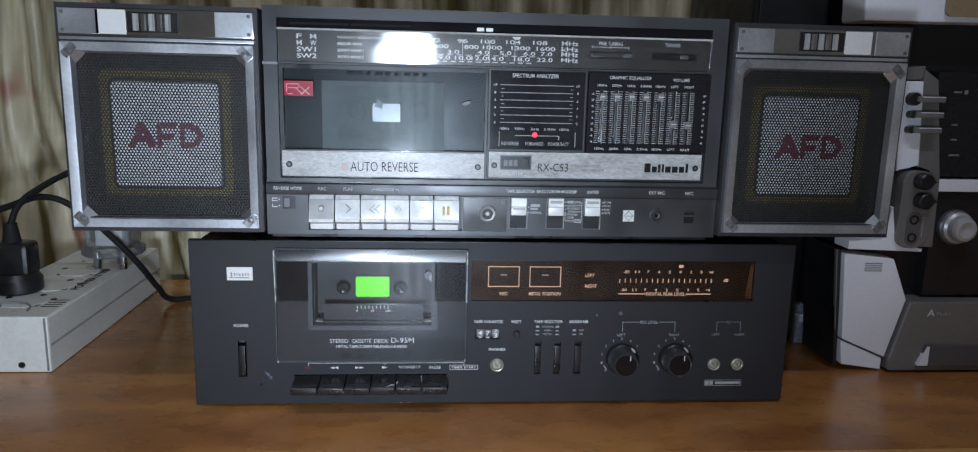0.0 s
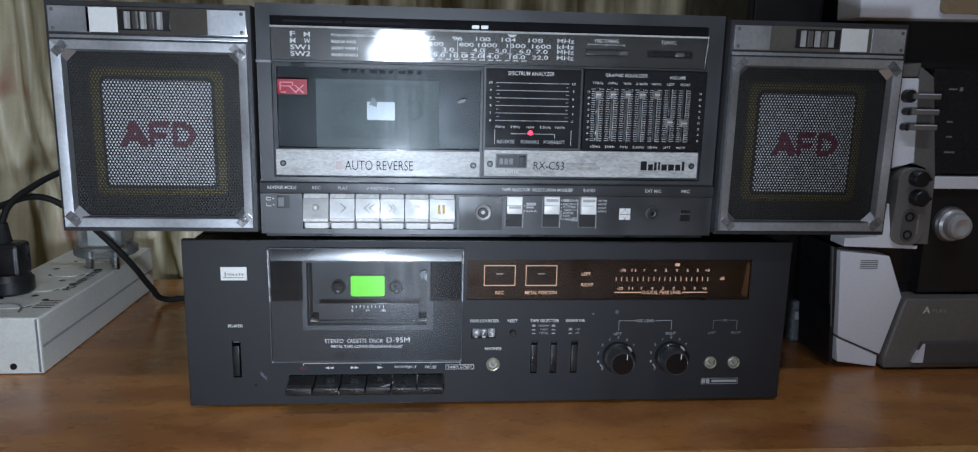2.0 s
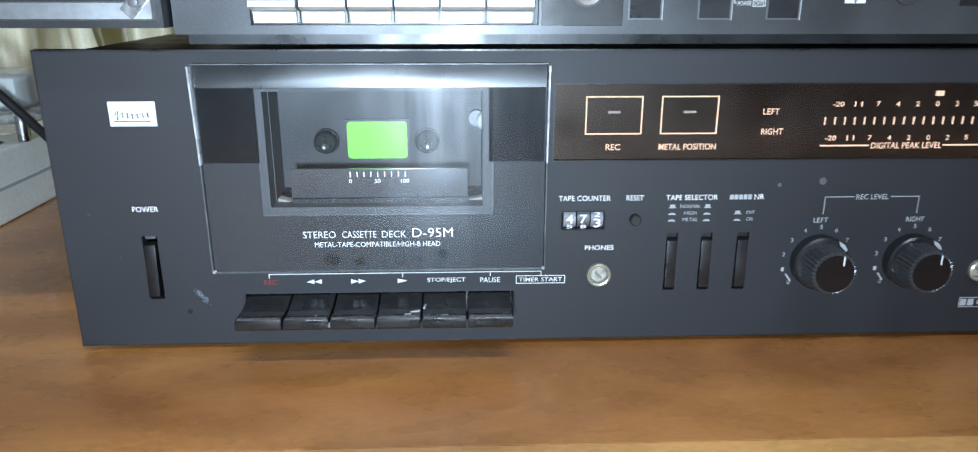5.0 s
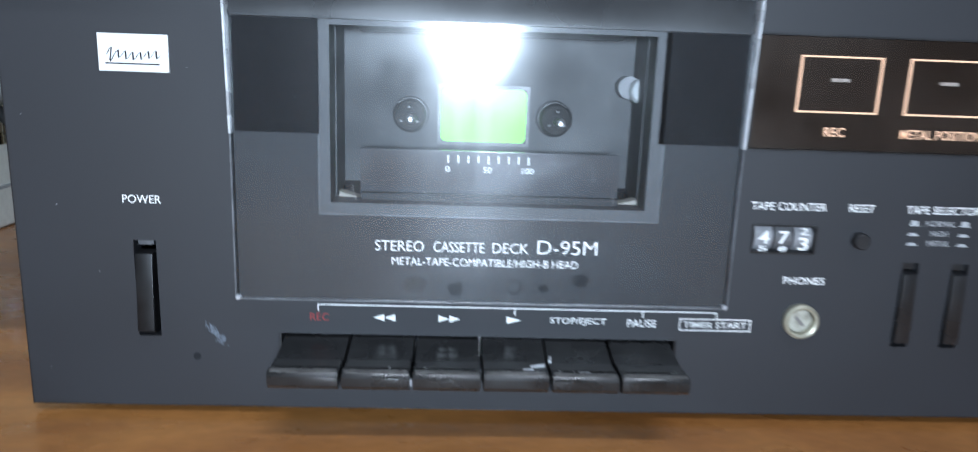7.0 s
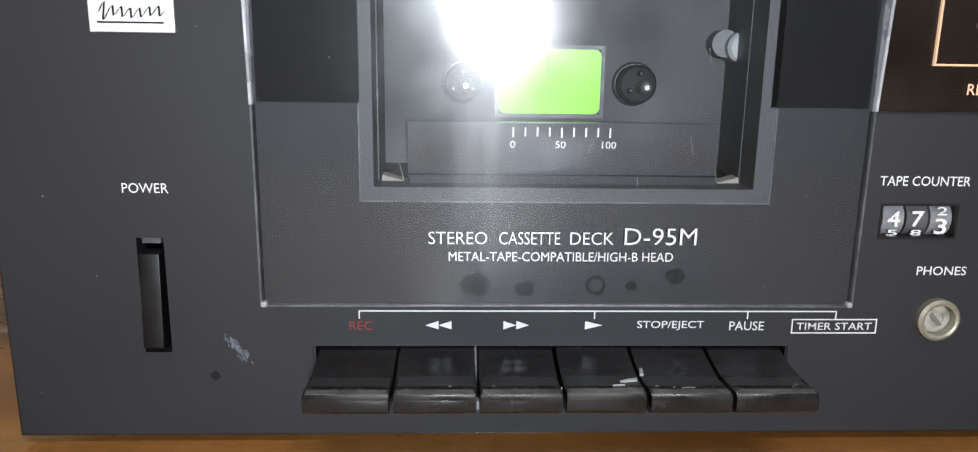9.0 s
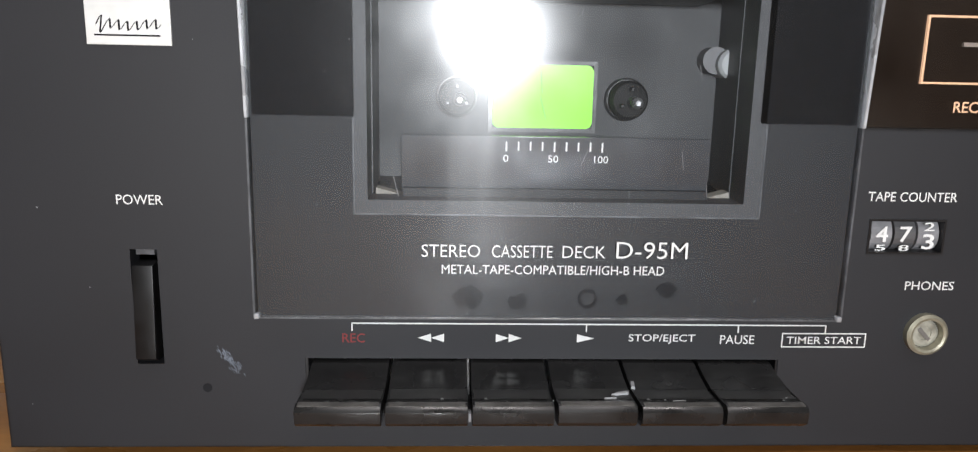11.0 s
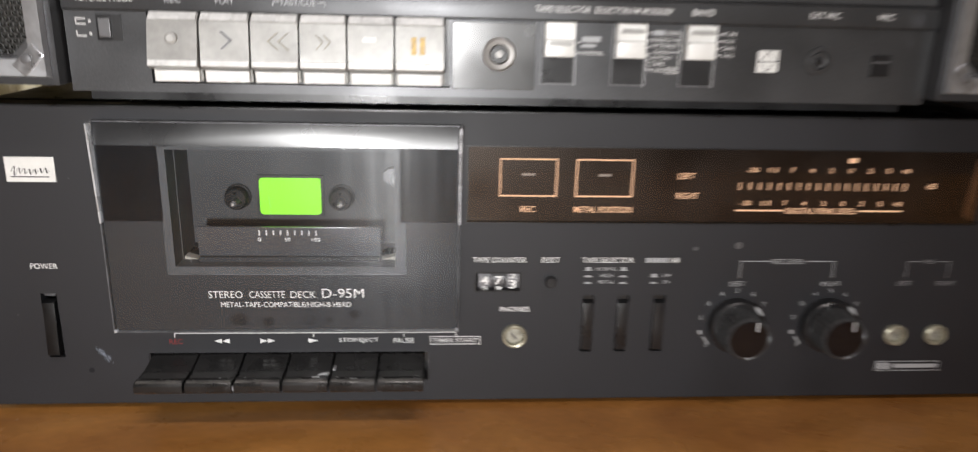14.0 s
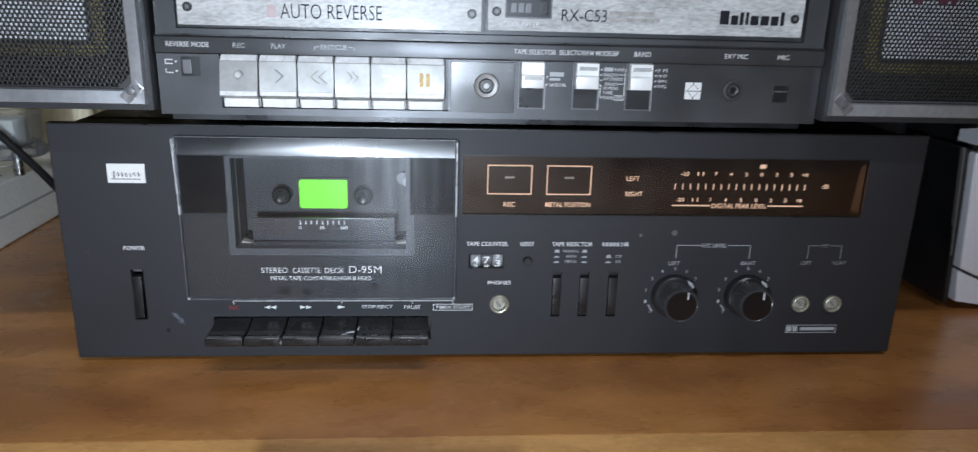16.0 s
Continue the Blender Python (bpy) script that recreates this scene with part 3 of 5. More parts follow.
    for x, z, r in ((-109.5, 40.6, 3.2), (-98.5, 39.6, 2.3), (-82.6, 40.4, 2.2), (-74.6, 40.2, 1.4), (-64.6, 42.6, 2.3)):
        pts = [(x + r * (1 + 0.35 * noise.noise((x + n, z, n * 0.7))) * math.cos(n * 0.449), z + r * (0.8 + 0.3 * noise.noise((z, n, x))) * math.sin(n * 0.449)) for n in range(14)]
        if x == -82.6:
            part("finger_mark", turned(x, z, [(2.3, -3.5), (2.3, -3.8), (1.5, -3.8), (1.5, -3.5)], 18), SMUDGE, o)
            continue
        part("finger_mark", prism(pts, "y", -3.8, -3.5), SMUDGE, o)


def transport_keys(d):
    k = part("key_bay", plate(-148, -34.5, 10, 25.4, [(-146.4, -36, 11.5, 24.4)], 0.3, 9), BLACK, d)
    part("bay_floor", box(-147, -35.5, 9, 11, 10, 25), GLOSS, k)
    edges = [-145.8, -127.2, -109.2, -91.2, -73.6, -55.6, -37.2]
    for i, (a, b) in enumerate(zip(edges, edges[1:])):
        dx = (0.35, -0.1, 0.2, -0.3, 0.1, 0.25)[i] * 0.6
        dy = (0, 0, 0, 0.4, 0, 0)[i]
        prof = [(8, 24.2), (-1.0, 24.0 - dx), (-6.0, 22.6 - dx), (-11.0, 21.7 - dx), (-16.0, 21.6), (-19.4 + dy, 22.4), (-21.0 + dy, 22.2), (-21.8 + dy, 21.2), (-21.6 + dy, 18.6), (-20, 17.4), (8, 12.6)]
        key = part("transport_key", prism(prof, "x", a + 0.45, b - 0.45, 0.28), KEYBLACK, d)
        # pale line for the rubbed edge, with its glint painted into the colour
        part("key_edge", prism([(-19.3 + dy, 22.38), (-19.3 + dy, 22.52), (-21.0 + dy, 22.34), (-21.0 + dy, 22.2)], "x", a + 1.0, b - 1.0), WORNGLINT, key, "rubbed front edge with its glint painted in")
        # lighter strip paints the reflection across the middle of the key
        part("key_sheen", prism([(-11.2, 21.72 - dx), (-11.2, 21.8 - dx), (-15.9, 21.68), (-15.9, 21.6)], "x", a + 0.9, b - 0.9), KEYSHEEN, key)
    for pts in ([(-78.4, -14.6), (-74.6, -14.0), (-74.2, -12.8), (-76.6, -13.4)], [(-73.2, -10.6), (-72.4, -10.9), (-71.9, -7.4), (-72.5, -7.0)], [(-80.4, -16.8), (-77.8, -16.5), (-77.6, -16.1), (-80.2, -16.3)], [(-66.0, -18.2), (-63.0, -18.0), (-63.2, -17.6), (-65.8, -17.8)]):
        part("key_chip", prism(pts, "z", 21.4, 22.25), GREYPR, d, "pale scratch")
    part("key_chip", box(-109.5, -109.0, -21.0, -19.8, 18.8, 20.6), DIMPR, d)
    # legends above the keys
    part("legend_line", rects([(-136.2, -24.8, 32.9, 33.2), (-136.3, -136.0, 31.2, 33), (-82, -81.7, 31.2, 33), (-46, -45.7, 31.2, 33), (-25, -24.7, 30.9, 33)], -0.08, 0.1), WHITE, d)
    letters("REC", -138.4, -133.2, 28.4, 30.6, -0.08, REDPR, d, 0.004)
    for pts in ([(-121, 29.6), (-118, 30.6), (-118, 28.6)], [(-118, 29.6), (-115, 30.6), (-115, 28.6)], [(-103, 30.6), (-100, 29.6), (-103, 28.6)], [(-100, 30.6), (-97, 29.6), (-100, 28.6)], [(-84, 30.6), (-80, 29.6), (-84, 28.6)]):
        part("arrow_mark", prism(pts, "y", -0.08, 0.1), WHITE, d)
    letters("STOP/EJECT", -71.8, -56, 28.4, 30.7, -0.08, WHITE, d, 0.002)
    letters("PAUSE", -50, -41.8, 28.4, 30.6, -0.08, WHITE, d, 0.002)
    part("legend_frame", outline(-35.2, -14.8, 27.6, 31.2, 0.28, -0.08, 0.1), WHITE, d)
    letters("TIMER START", -34, -16, 28.5, 30.3, -0.08, WHITE, d, 0.002)


def display(d):
    s = part("display_back", box(-21, 186.5, 2.4, 4.6, 79.6, 109.4), SMOKE, d, "dark brown display window")
    part("display_frame", outline(-21.4, 187, 79.2, 109.9, 0.5, -0.25, 2.4), BLACK, s)
    g = part("display_glass", box(-20.9, 186.4, -0.1, 0.5, 79.7, 109.3), AMBERGLASS, s)
    g.visible_shadow = False
    y0, y1 = 1.7, 2.5
    for x0, x1 in ((-8.6, 13.8), (21.2, 43.8)):
        b = part("lamp_frame", plate(x0, x1, 89.6, 104.6, [(x0 + 0.45, x1 - 0.45, 90.05, 104.15)], y0, y1), AMBER, s)
        part("lamp_dash", box((x0 + x1) / 2 - 2.4, (x0 + x1) / 2 + 2.4, y0, y1, 97.9, 98.8), GREYPR, b)
    letters("REC", -0.2, 5.6, 83.3, 85.8, y0, AMBER, s, 0.01)
    letters("METAL POSITION", 21, 44, 83.3, 85.8, y0, AMBER, s, 0.01)
    letters("LEFT", 61.6, 68.2, 97.2, 99.6, y0, AMBER, s, 0.01)
    letters("RIGHT", 61.6, 70.4, 89.2, 91.7, y0, AMBER, s, 0.01)
    part("level_marks", rects([(87 + i * 4 - 0.17, 87 + i * 4 + 0.17, 93, 96) for i in range(18)], y0, y1), AMBER, s)
    for z, sh in ((100.2, 0), (86.7, -1.4)):
        for x, t in ((91.5, "-20"), (99.5, "11"), (107.4, "7"), (115.4, "4"), (123.4, "2"), (131.4, "0"), (139.3, "2"), (147, "5"), (154.2, "+8")):
            w = 0.8 * len(t) if len(t) < 3 else 2.2
            letters(t, x - w + sh, x + w + sh, z, z + 2.0, y0, AMBER, s, 0.012)
    part("peak_marks", rects([(130.2, 131.6, 104.3, 106.2), (131.9, 133.3, 104.3, 106.2)], y0, y1), AMBER, s)
    letters("DIGITAL PEAK LEVEL", 107, 136, 83.3, 85.8, y0, AMBER, s, 0.012)
    for a, b in ((86.4, 106.2), (136.8, 155.4)):
        part("level_line", box(a, b, y0, y1, 84.3, 84.8), AMBER, s)
    letters("dB", 164, 167.6, 94, 96.3, y0, AMBER, s, 0.012)
    part("end_glow", prism([(181.5, 83), (185.9, 81), (185.9, 107.5), (183.6, 106)], "y", y0 + 0.2, y1), GLOW, s, "faint amber glow at the display's end")


def controls(d):
    letters("TAPE COUNTER", -18.4, 2.6, 63, 65.2, -0.08, WHITE, d, 0.002)
    c = part("tape_counter", outline(-17.4, 0.9, 50.6, 58.9, 0.5, -0.2, 4), BLACK, d)
    for i, t in enumerate("473"):
        x = -16 + i * 5.6
        part("counter_wheel", prism([(4.2 - 3.2 * math.cos(radians(a)), 54.8 + 3.9 * math.sin(radians(a))) for a in range(-90, 91, 20)], "x", x, x + 5.0), DIMPR if i != 1 else HIFID, c)
        low = 1.7 if i == 2 else 0.0
        letters(t, x + 1.0, x + 3.9, 53.3 - low, 57.0 - low, 0.75, WHITE, c, 0.015)
        letters("582"[i], x + 1.2, x + 3.7, (51.2, 51.2, 56.0)[i], (52.6, 52.6, 58.0)[i], 0.9, WHITE, c, 0.01)
    letters("RESET", 9, 16, 63, 65.2, -0.08, WHITE, d, 0.002)
    part("reset_button", turned(12.8, 55.2, [(2.3, 2), (2.3, -2.2), (1.9, -2.7)], 20), BLACK, d)
    letters("TAPE SELECTOR", 25.2, 46.2, 63, 65.2, -0.08, WHITE, d, 0.002)
    letters("NR", 61.2, 65.2, 63, 65.2, -0.08, WHITE, d, 0.002)
    bars("name_bar", [(51.2 + 1.86 * i, 52.7 + 1.86 * i, 63.1, 65.1) for i in range(5)], -0.08, 0.1, GREYPR, d)
    for z, t, a, b in ((59.6, "NORMAL", 31.2, 39.6), (56.8, "HIGH", 33, 38), (54, "METAL", 32.4, 38.8)):
        letters(t, a, b, z, z + 1.5, -0.08, GREYPR, d)
    letters("OFF", 58.6, 62, 56.8, 58.3, -0.08, GREYPR, d)
    letters("ON", 58.8, 61.4, 54, 55.5, -0.08, GREYPR, d)
    marks = []
    for x, zs in ((28, (59.6, 56.8, 54)), (42.4, (59.6, 56.8, 54)), (55, (56.8, 54))):
        for j, z in enumerate(zs):
            marks += [(x - 1.5, x + 1.5, z, z + 0.35), (x - 1, x + 1, z + 0.4, z + (1.5 if j == 0 else 0.8))]
    part("switch_legend", rects(marks, -0.08, 0.1), GREYPR, d)
    for x0, x1 in ((26.5, 31.2), (40.8, 45.6), (55.8, 60.8)):
        part("slide_switch", prism([(4, 25), (-1.6, 25.6), (-0.8, 45.8), (2.5, 46.4), (4, 46)], "x", x0 + 0.3, x1 - 0.3, 0.2), BLACK, d)
        part("switch_cap", box(x0 + 0.2, x1 - 0.2, 1.4, 4, 46.8, 48.8), BLACK, d)
    letters("PHONES", -7, 4.8, 42, 44.1, -0.08, WHITE, d, 0.002)
    jack(d, -0.9, 31.4, 5.0)
    # recording level knobs
    part("level_legend", rects([(90.4, 102.6, 63.6, 63.9), (117.6, 129.8, 63.6, 63.9), (90.4, 90.7, 56.6, 63.9), (129.5, 129.8, 56.6, 63.9)], -0.08, 0.1), GREYPR, d)
    letters("REC LEVEL", 103.4, 116.8, 62.6, 64.8, -0.08, GREYPR, d)
    letters("LEFT", 87, 93, 52.9, 55, -0.08, GREYPR, d)
    letters("RIGHT", 125.8, 133.4, 52.9, 55, -0.08, GREYPR, d)
    for x in (90.6, 130):
        k = part("level_knob", turned(x, 36.4, [(11.4, 0.1), (11.4, -5), (10.8, -5.6), (10.2, -5.6)], 48), BLACK, d)
        part("knob_grip", turned(x, 36.4, [(9.6, -5.6), (9.3, -15.4), (8.5, -16.4), (8.0, -16.2)], 64, wave=0.085), GRIP, k)
        part("knob_face", turned(x, 36.4, [(8.0, -16), (7.6, -16.5)], 40), GLOSS, k)
        part("pointer", rects([(x + 2.6, x + 3.1, 40, 43.8)], -16.65, -15.8), WHITE, k)
        part("ring_pointer", prism([(x + 5.5, 46.5), (x + 8, 45), (x + 9.4, 42.6), (x + 8.6, 42), (x + 6, 44.8)], "y", -5.8, -5.4), GREYPR, k)
        for n in range(8):
            a = radians(222 - n * 26.5)
            cx, cz = x + 14.6 * math.cos(a), 36.4 + 14.6 * math.sin(a)
            letters(str(n), cx - 0.6, cx + 0.6, cz - 0.9, cz + 0.9, -0.08, GREYPR, d)
        part("zero_tick", prism([(x - 12.8, 30.2), (x - 12.2, 30.6), (x - 9.8, 27.4), (x - 10.4, 27)], "y", -0.09, 0.1), GREYPR, d)
    part("mic_legend", rects([(161, 167, 63.6, 63.9), (173, 179.2, 63.6, 63.9), (161, 161.3, 56.6, 63.9), (178.9, 179.2, 56.6, 63.9)], -0.08, 0.1), DIMPR, d)
    letters("MIC", 168, 172, 62.8, 64.7, -0.08, DIMPR, d)
    letters("LEFT", 158, 164, 53.2, 55.2, -0.08, DIMPR, d)
    letters("RIGHT", 175.4, 182.8, 53.2, 55.2, -0.08, DIMPR, d)
    jack(d, 161, 31.2, 4.6)
    jack(d, 178.8, 31.2, 4.6)
    b = part("mark_frame", outline(155.4, 183.6, 14, 18.6, 0.3, -0.08, 0.1), GREYPR, d)
    part("mark_shapes", rects([(156, 158.6, 14.8, 17.8), (159.2, 161.8, 14.8, 17.8), (163.4, 182.6, 15.4, 17.2)], -0.08, 0.1), GREYPR, b)
    for x, z, r in ((88.6, 70.4, 1.6), (71, 69, 0.9)):
        part("scuff_mark", turned(x, z, [(r, -0.03), (r, 0.1)], 7), HIFID, d)


def jack(d, x, z, r):
    j = part("jack", turned(x, z, [(r, 0.1), (r, -1.6), (r - 0.7, -2.1), (r - 1.3, -1.9), (r - 1.5, 0.6), (r - 1.7, 0.7)], 32), BRASS, d, "worn metal jack socket")
    part("jack_bush", turned(x, z, [(r - 1.6, -0.2), (r - 2.2, -0.5), (1.7, -0.5), (1.5, 0.4)], 24), JACKIN, j)
    part("jack_slot", prism([(x - 1.9, z + 0.9), (x - 1.2, z + 1.6), (x + 1.5, z - 1.3), (x + 0.9, z - 1.9)], "y", -0.62, -0.4), HIFIG, j)


# ---- the radio cassette player ----
def radio():
    r = thing("radio_cassette_player", "gunmetal portable stereo with two grille speakers, standing on the cassette deck", "boombox", 0, 0, 127)
    part("case", box(-160.8, 150.8, 0, 108, 128, 279, 2.5, 3), RADIO, r)
    for x in (-148, -118, 108, 140):
        part("foot", turned(x, 30, [(5, 122.6), (5.5, 123), (5.5, 129)], 20, axis="z"), RUBBER, r)
        part("foot", turned(x, 90, [(5, 122.6), (5.5, 123), (5.5, 129)], 20, axis="z"), RUBBER, r)
    part("foot_rail", box(-160, 150, 8, 100, 124, 128.6), BLACK, r)
    # upper frame and tuning dial
    part("top_frame", plate(-160, 150.4, 164.6, 279, [(-151, 139.5, 243.6, 271.5), (-151, 140.5, 167, 242.4)], -4, 0.5), RADIO, r)
    part("top_groove", box(-150.6, 139.2, -2.6, 0.4, 265.4, 271.2), GLOSS, r)
    part("dial_line", box(-150.6, 139.2, -6.6, 0.4, 264.1, 265.2), BRUSH, r)
    dial(r)
    tape_side(r)
    analyser(r)
    equaliser(r)
    lower_panel(r)
    speaker(r, -223.3)
    speaker(r, 213.3)


def dial(r):
    p = part("tuning_dial", box(-150.4, 139, -3.2, 0.3, 244, 264), DIAL, r, "dark tuning dial with white figures")
    y = -3.4
    for z, a, b in ((258.6, "F", "M"), (254.4, "M", "W")):
        letters(a, -138.4, -135, z, z + 3.1, y, WHITE, p, 0.01)
        letters(b, -129.6, -125.6, z, z + 3.1, y, WHITE, p, 0.01)
    letters("SW1", -138.4, -126, 250.3, 253.4, y, WHITE, p, 0.01)
    letters("SW2", -138.4, -125.6, 246.2, 249.3, y, WHITE, p, 0.01)
    for t, x1, z in (("FREQUENCY MODULATION", -84.5, 259), ("MEDIUM WAVE", -96, 255), ("SHORT WAVE 1", -95, 250.8), ("SHORT WAVE 2", -95, 246.6)):
        letters(t, -112, x1, z, z + 1.9, y, WHITE, p, 0.01)
    for z, row, unit in ((258.6, ((-66, "88"), (-48, "92"), (-30, "96"), (-13, "100"), (4, "104"), (22, "108")), "MHz"),
                         (254.8, ((-44, "600"), (-24, "800"), (-10, "1000"), (9, "1300"), (26, "1600")), "kHz"),
                         (251.4, ((-36, "3.0"), (-16, "4.0"), (-1, "5.0"), (15, "6.0"), (26.4, "7.0")), "MHz"),
                         (247.6, ((-42, "9.0"), (-29.5, "10.0"), (-18.6, "12.0"), (-7.6, "14.0"), (10, "18.0"), (25.4, "22.0")), "MHz")):
        for x, t in row:
            w = 1.45 * len(t.replace(".", "")) + 0.5 * t.count(".") + 0.5
            letters(t, x - w, x + w, z, z + 2.6, y, WHITE, p, 0.008)
        letters(unit, 36.5, 48, z, z + 2.9, y, WHITE, p, 0.006)
    part("dial_scale", rects([(-12, -11.7, 246, 260), (-30, -29.7, 246, 261), (5, 5.3, 249.5, 262)] + [(-60 + i * 5.6, -56.6 + i * 5.6, 246.2, 246.7) for i in range(14)] + [(-52 + i * 6.1, -48.4 + i * 6.1, 250.6, 251) for i in range(12)], y, y + 0.2), WHITE, p)
    part("dial_pointer", prism([(3, 263.4), (9.5, 263.4), (7.6, 261.6), (5, 261.6)], "y", y - 0.2, y + 0.2), WHITE, p)
    bars("name_bar", [(-20.5, -15.7, 266.4, 268.7), (-14.4, -9.8, 266.4, 268.7)], -2.8, -2.4, BADGE, p)
    part("worn_print", rects([(-143, -105, 267.6, 269), (-103, -64, 267.6, 269)], -2.8, -2.5), DARKPR, p)
    letters("FINE TUNING", 62, 78, 259.6, 262, y, WHITE, p)
    part("fine_marks", rects([(57.6, 82, 258.2, 258.5), (69.4, 69.9, 257.4, 259.2), (57.3, 57.7, 257.4, 259.2), (82, 82.4, 257.4, 259.2)], y, y + 0.2), PALE, p)
    letters("TUNING", 107.4, 117.6, 259.6, 262, y, WHITE, p)
    for a, b, k in ((56, 84.5, 79), (98, 129.5, 118)):
        s = part("thumbwheel", outline(a, b, 250.8, 255.4, 0.6, y - 0.3, y + 0.4), BLACK, p)
        part("wheel_rim", box(a + 0.7, b - 0.7, y - 0.5, y + 0.3, 251.6, 254.6, 0.5), DARKPR if a > 90 else DIAL, s)
        part("wheel_notch", box(k, k + 5.6, y - 0.9, y, 251.7, 254.4, 0.3), STEEL if a > 90 else HIFID, s)
    # clear cover, leaning a little forward at the top
    c = part("dial_cover", prism([(-3.7, 244.2), (-6.3, 263.9), (-5.9, 263.9), (-3.4, 244.2)], "x", -150.2, 138.8), clear("dial_clear", (0.96, 0.96, 0.96), 0.05, 1.5), p)
    c.visible_shadow = False
    part("hinge_bar", box(-160.5, -150.5, -5, -3, 241.6, 243.4, 0.2), DIMPR, r)


def tape_side(r):
    t = part("tape_door", plate(-149.8, -12.4, 168, 242, [(-147.6, -14.2, 186.4, 239.6)], -5.4, 0.4), BLACK, r, "black-glass cassette door with a grey window")
    part("door_inside", box(-148, -14, 0.2, 0.6, 186, 240), mat("door_dark", (0.005, 0.005, 0.007), 0.7, spec=0.05), t)
    part("tape_window", box(-123, -41.6, -1.2, 0.3, 186.6, 232), mat("tape_window_grey", (0.22, 0.24, 0.235), 0.6, vary=0.2, blot=60, spec=0.2), t, "misty grey window")
    REEL = mat("reel_grey", (0.2, 0.22, 0.215), 0.6, vary=0.3, blot=300, spec=0.2)
    tp = part("loaded_tape", prism(rounded(-113, -52, 193, 229, 2), "y", -1.9, -1.0), mat("loaded_tape_grey", (0.195, 0.215, 0.21), 0.6, vary=0.25, blot=50, spec=0.2), t)
    part("tape_label", prism(rounded(-89.5, -71, 205.6, 217.6, 0.8), "y", -2.2, -1.8), TAPE, tp)
    for x in (-100.2, -58.4):
        part("tape_reel", turned(x, 212, [(6.4, -1.8), (6.2, -2.3), (4.9, -2.3), (4.7, -1.7)], 28), REEL, tp)
    part("torn_sticker", prism([(-88, 215.6), (-83, 214), (-82.6, 217.6), (-86, 221)], "y", -2.5, -2.1), GREYPR, tp)
    b = part("red_badge", box(-147.2, -128, -5.2, -4.2, 221.6, 231.4, 0.2), REDLOGO, t, "red badge with pink line shapes")
    part("badge_lines", rects([(-145.6, -145, 224, 229.6), (-145.6, -137.4, 229, 229.6), (-144.6, -137.8, 226.6, 227.1), (-137.4, -136.9, 227, 229.2), (-145, -141.6, 222.6, 223.2)], -5.4, -5.1), PINK, b)
    for pts in ([(-140, 227), (-139.2, 227), (-134.6, 222.6), (-135.6, 222.6)], [(-136.4, 227.6), (-135.6, 227.6), (-130, 222.6), (-131, 222.6)], [(-130.8, 227.6), (-130, 227.6), (-135.4, 222.6), (-136.4, 222.6)]):
        part("badge_line", prism(pts, "y", -5.4, -5.1), PINK, b)
    part("worn_print", rects([(-106 + 6.2 * i, -101.4 + 6.2 * i - (i % 3), 236, 237.8) for i in range(9)], -3.8, -3.3), mat("worn_print", (0.04, 0.042, 0.046), 0.6, spec=0.1), t)
    g = part("door_glass", prism([(-4.8, 186.5), (-3.2, 239.5), (-2.7, 239.5), (-4.3, 186.5)], "x", -147.5, -14.3), TINT, t)
    g.visible_shadow = False
    part("paint_chip", prism([(-30, 218.6), (-27, 220.4), (-23.6, 220.6), (-24.4, 219), (-28, 217.4)], "y", -5.0, -4.2), DIMPR, t)
    p = part("silver_strip", box(-149.2, -13.8, -6.2, -5.2, 168.6, 185.6, 0.3), BRUSH, t, "brushed silver strip, worn and spotted")
    for x in (-144.6, -18.2):
        screw(p, x, 176.4, -6.2)
    letters("AUTO REVERSE", -104.1, -58.9, 172.4, 178.8, -6.3, DARKPR, p, -0.008)
    part("worn_print", rects([(-110, -106, 172.6, 178)], -6.28, -6.1), mat("faded_red", (0.4, 0.3, 0.29), 0.4), p)


def screw(p, x, z, y):
    s = part("screw", turned(x, z, [(2.1, y + 0.2), (2.1, y - 0.4), (1.7, y - 0.7)], 20), BLACK, p)
    part("screw_head", turned(x, z, [(1.1, y - 0.5), (0.9, y - 0.85)], 6), HIFID, s)


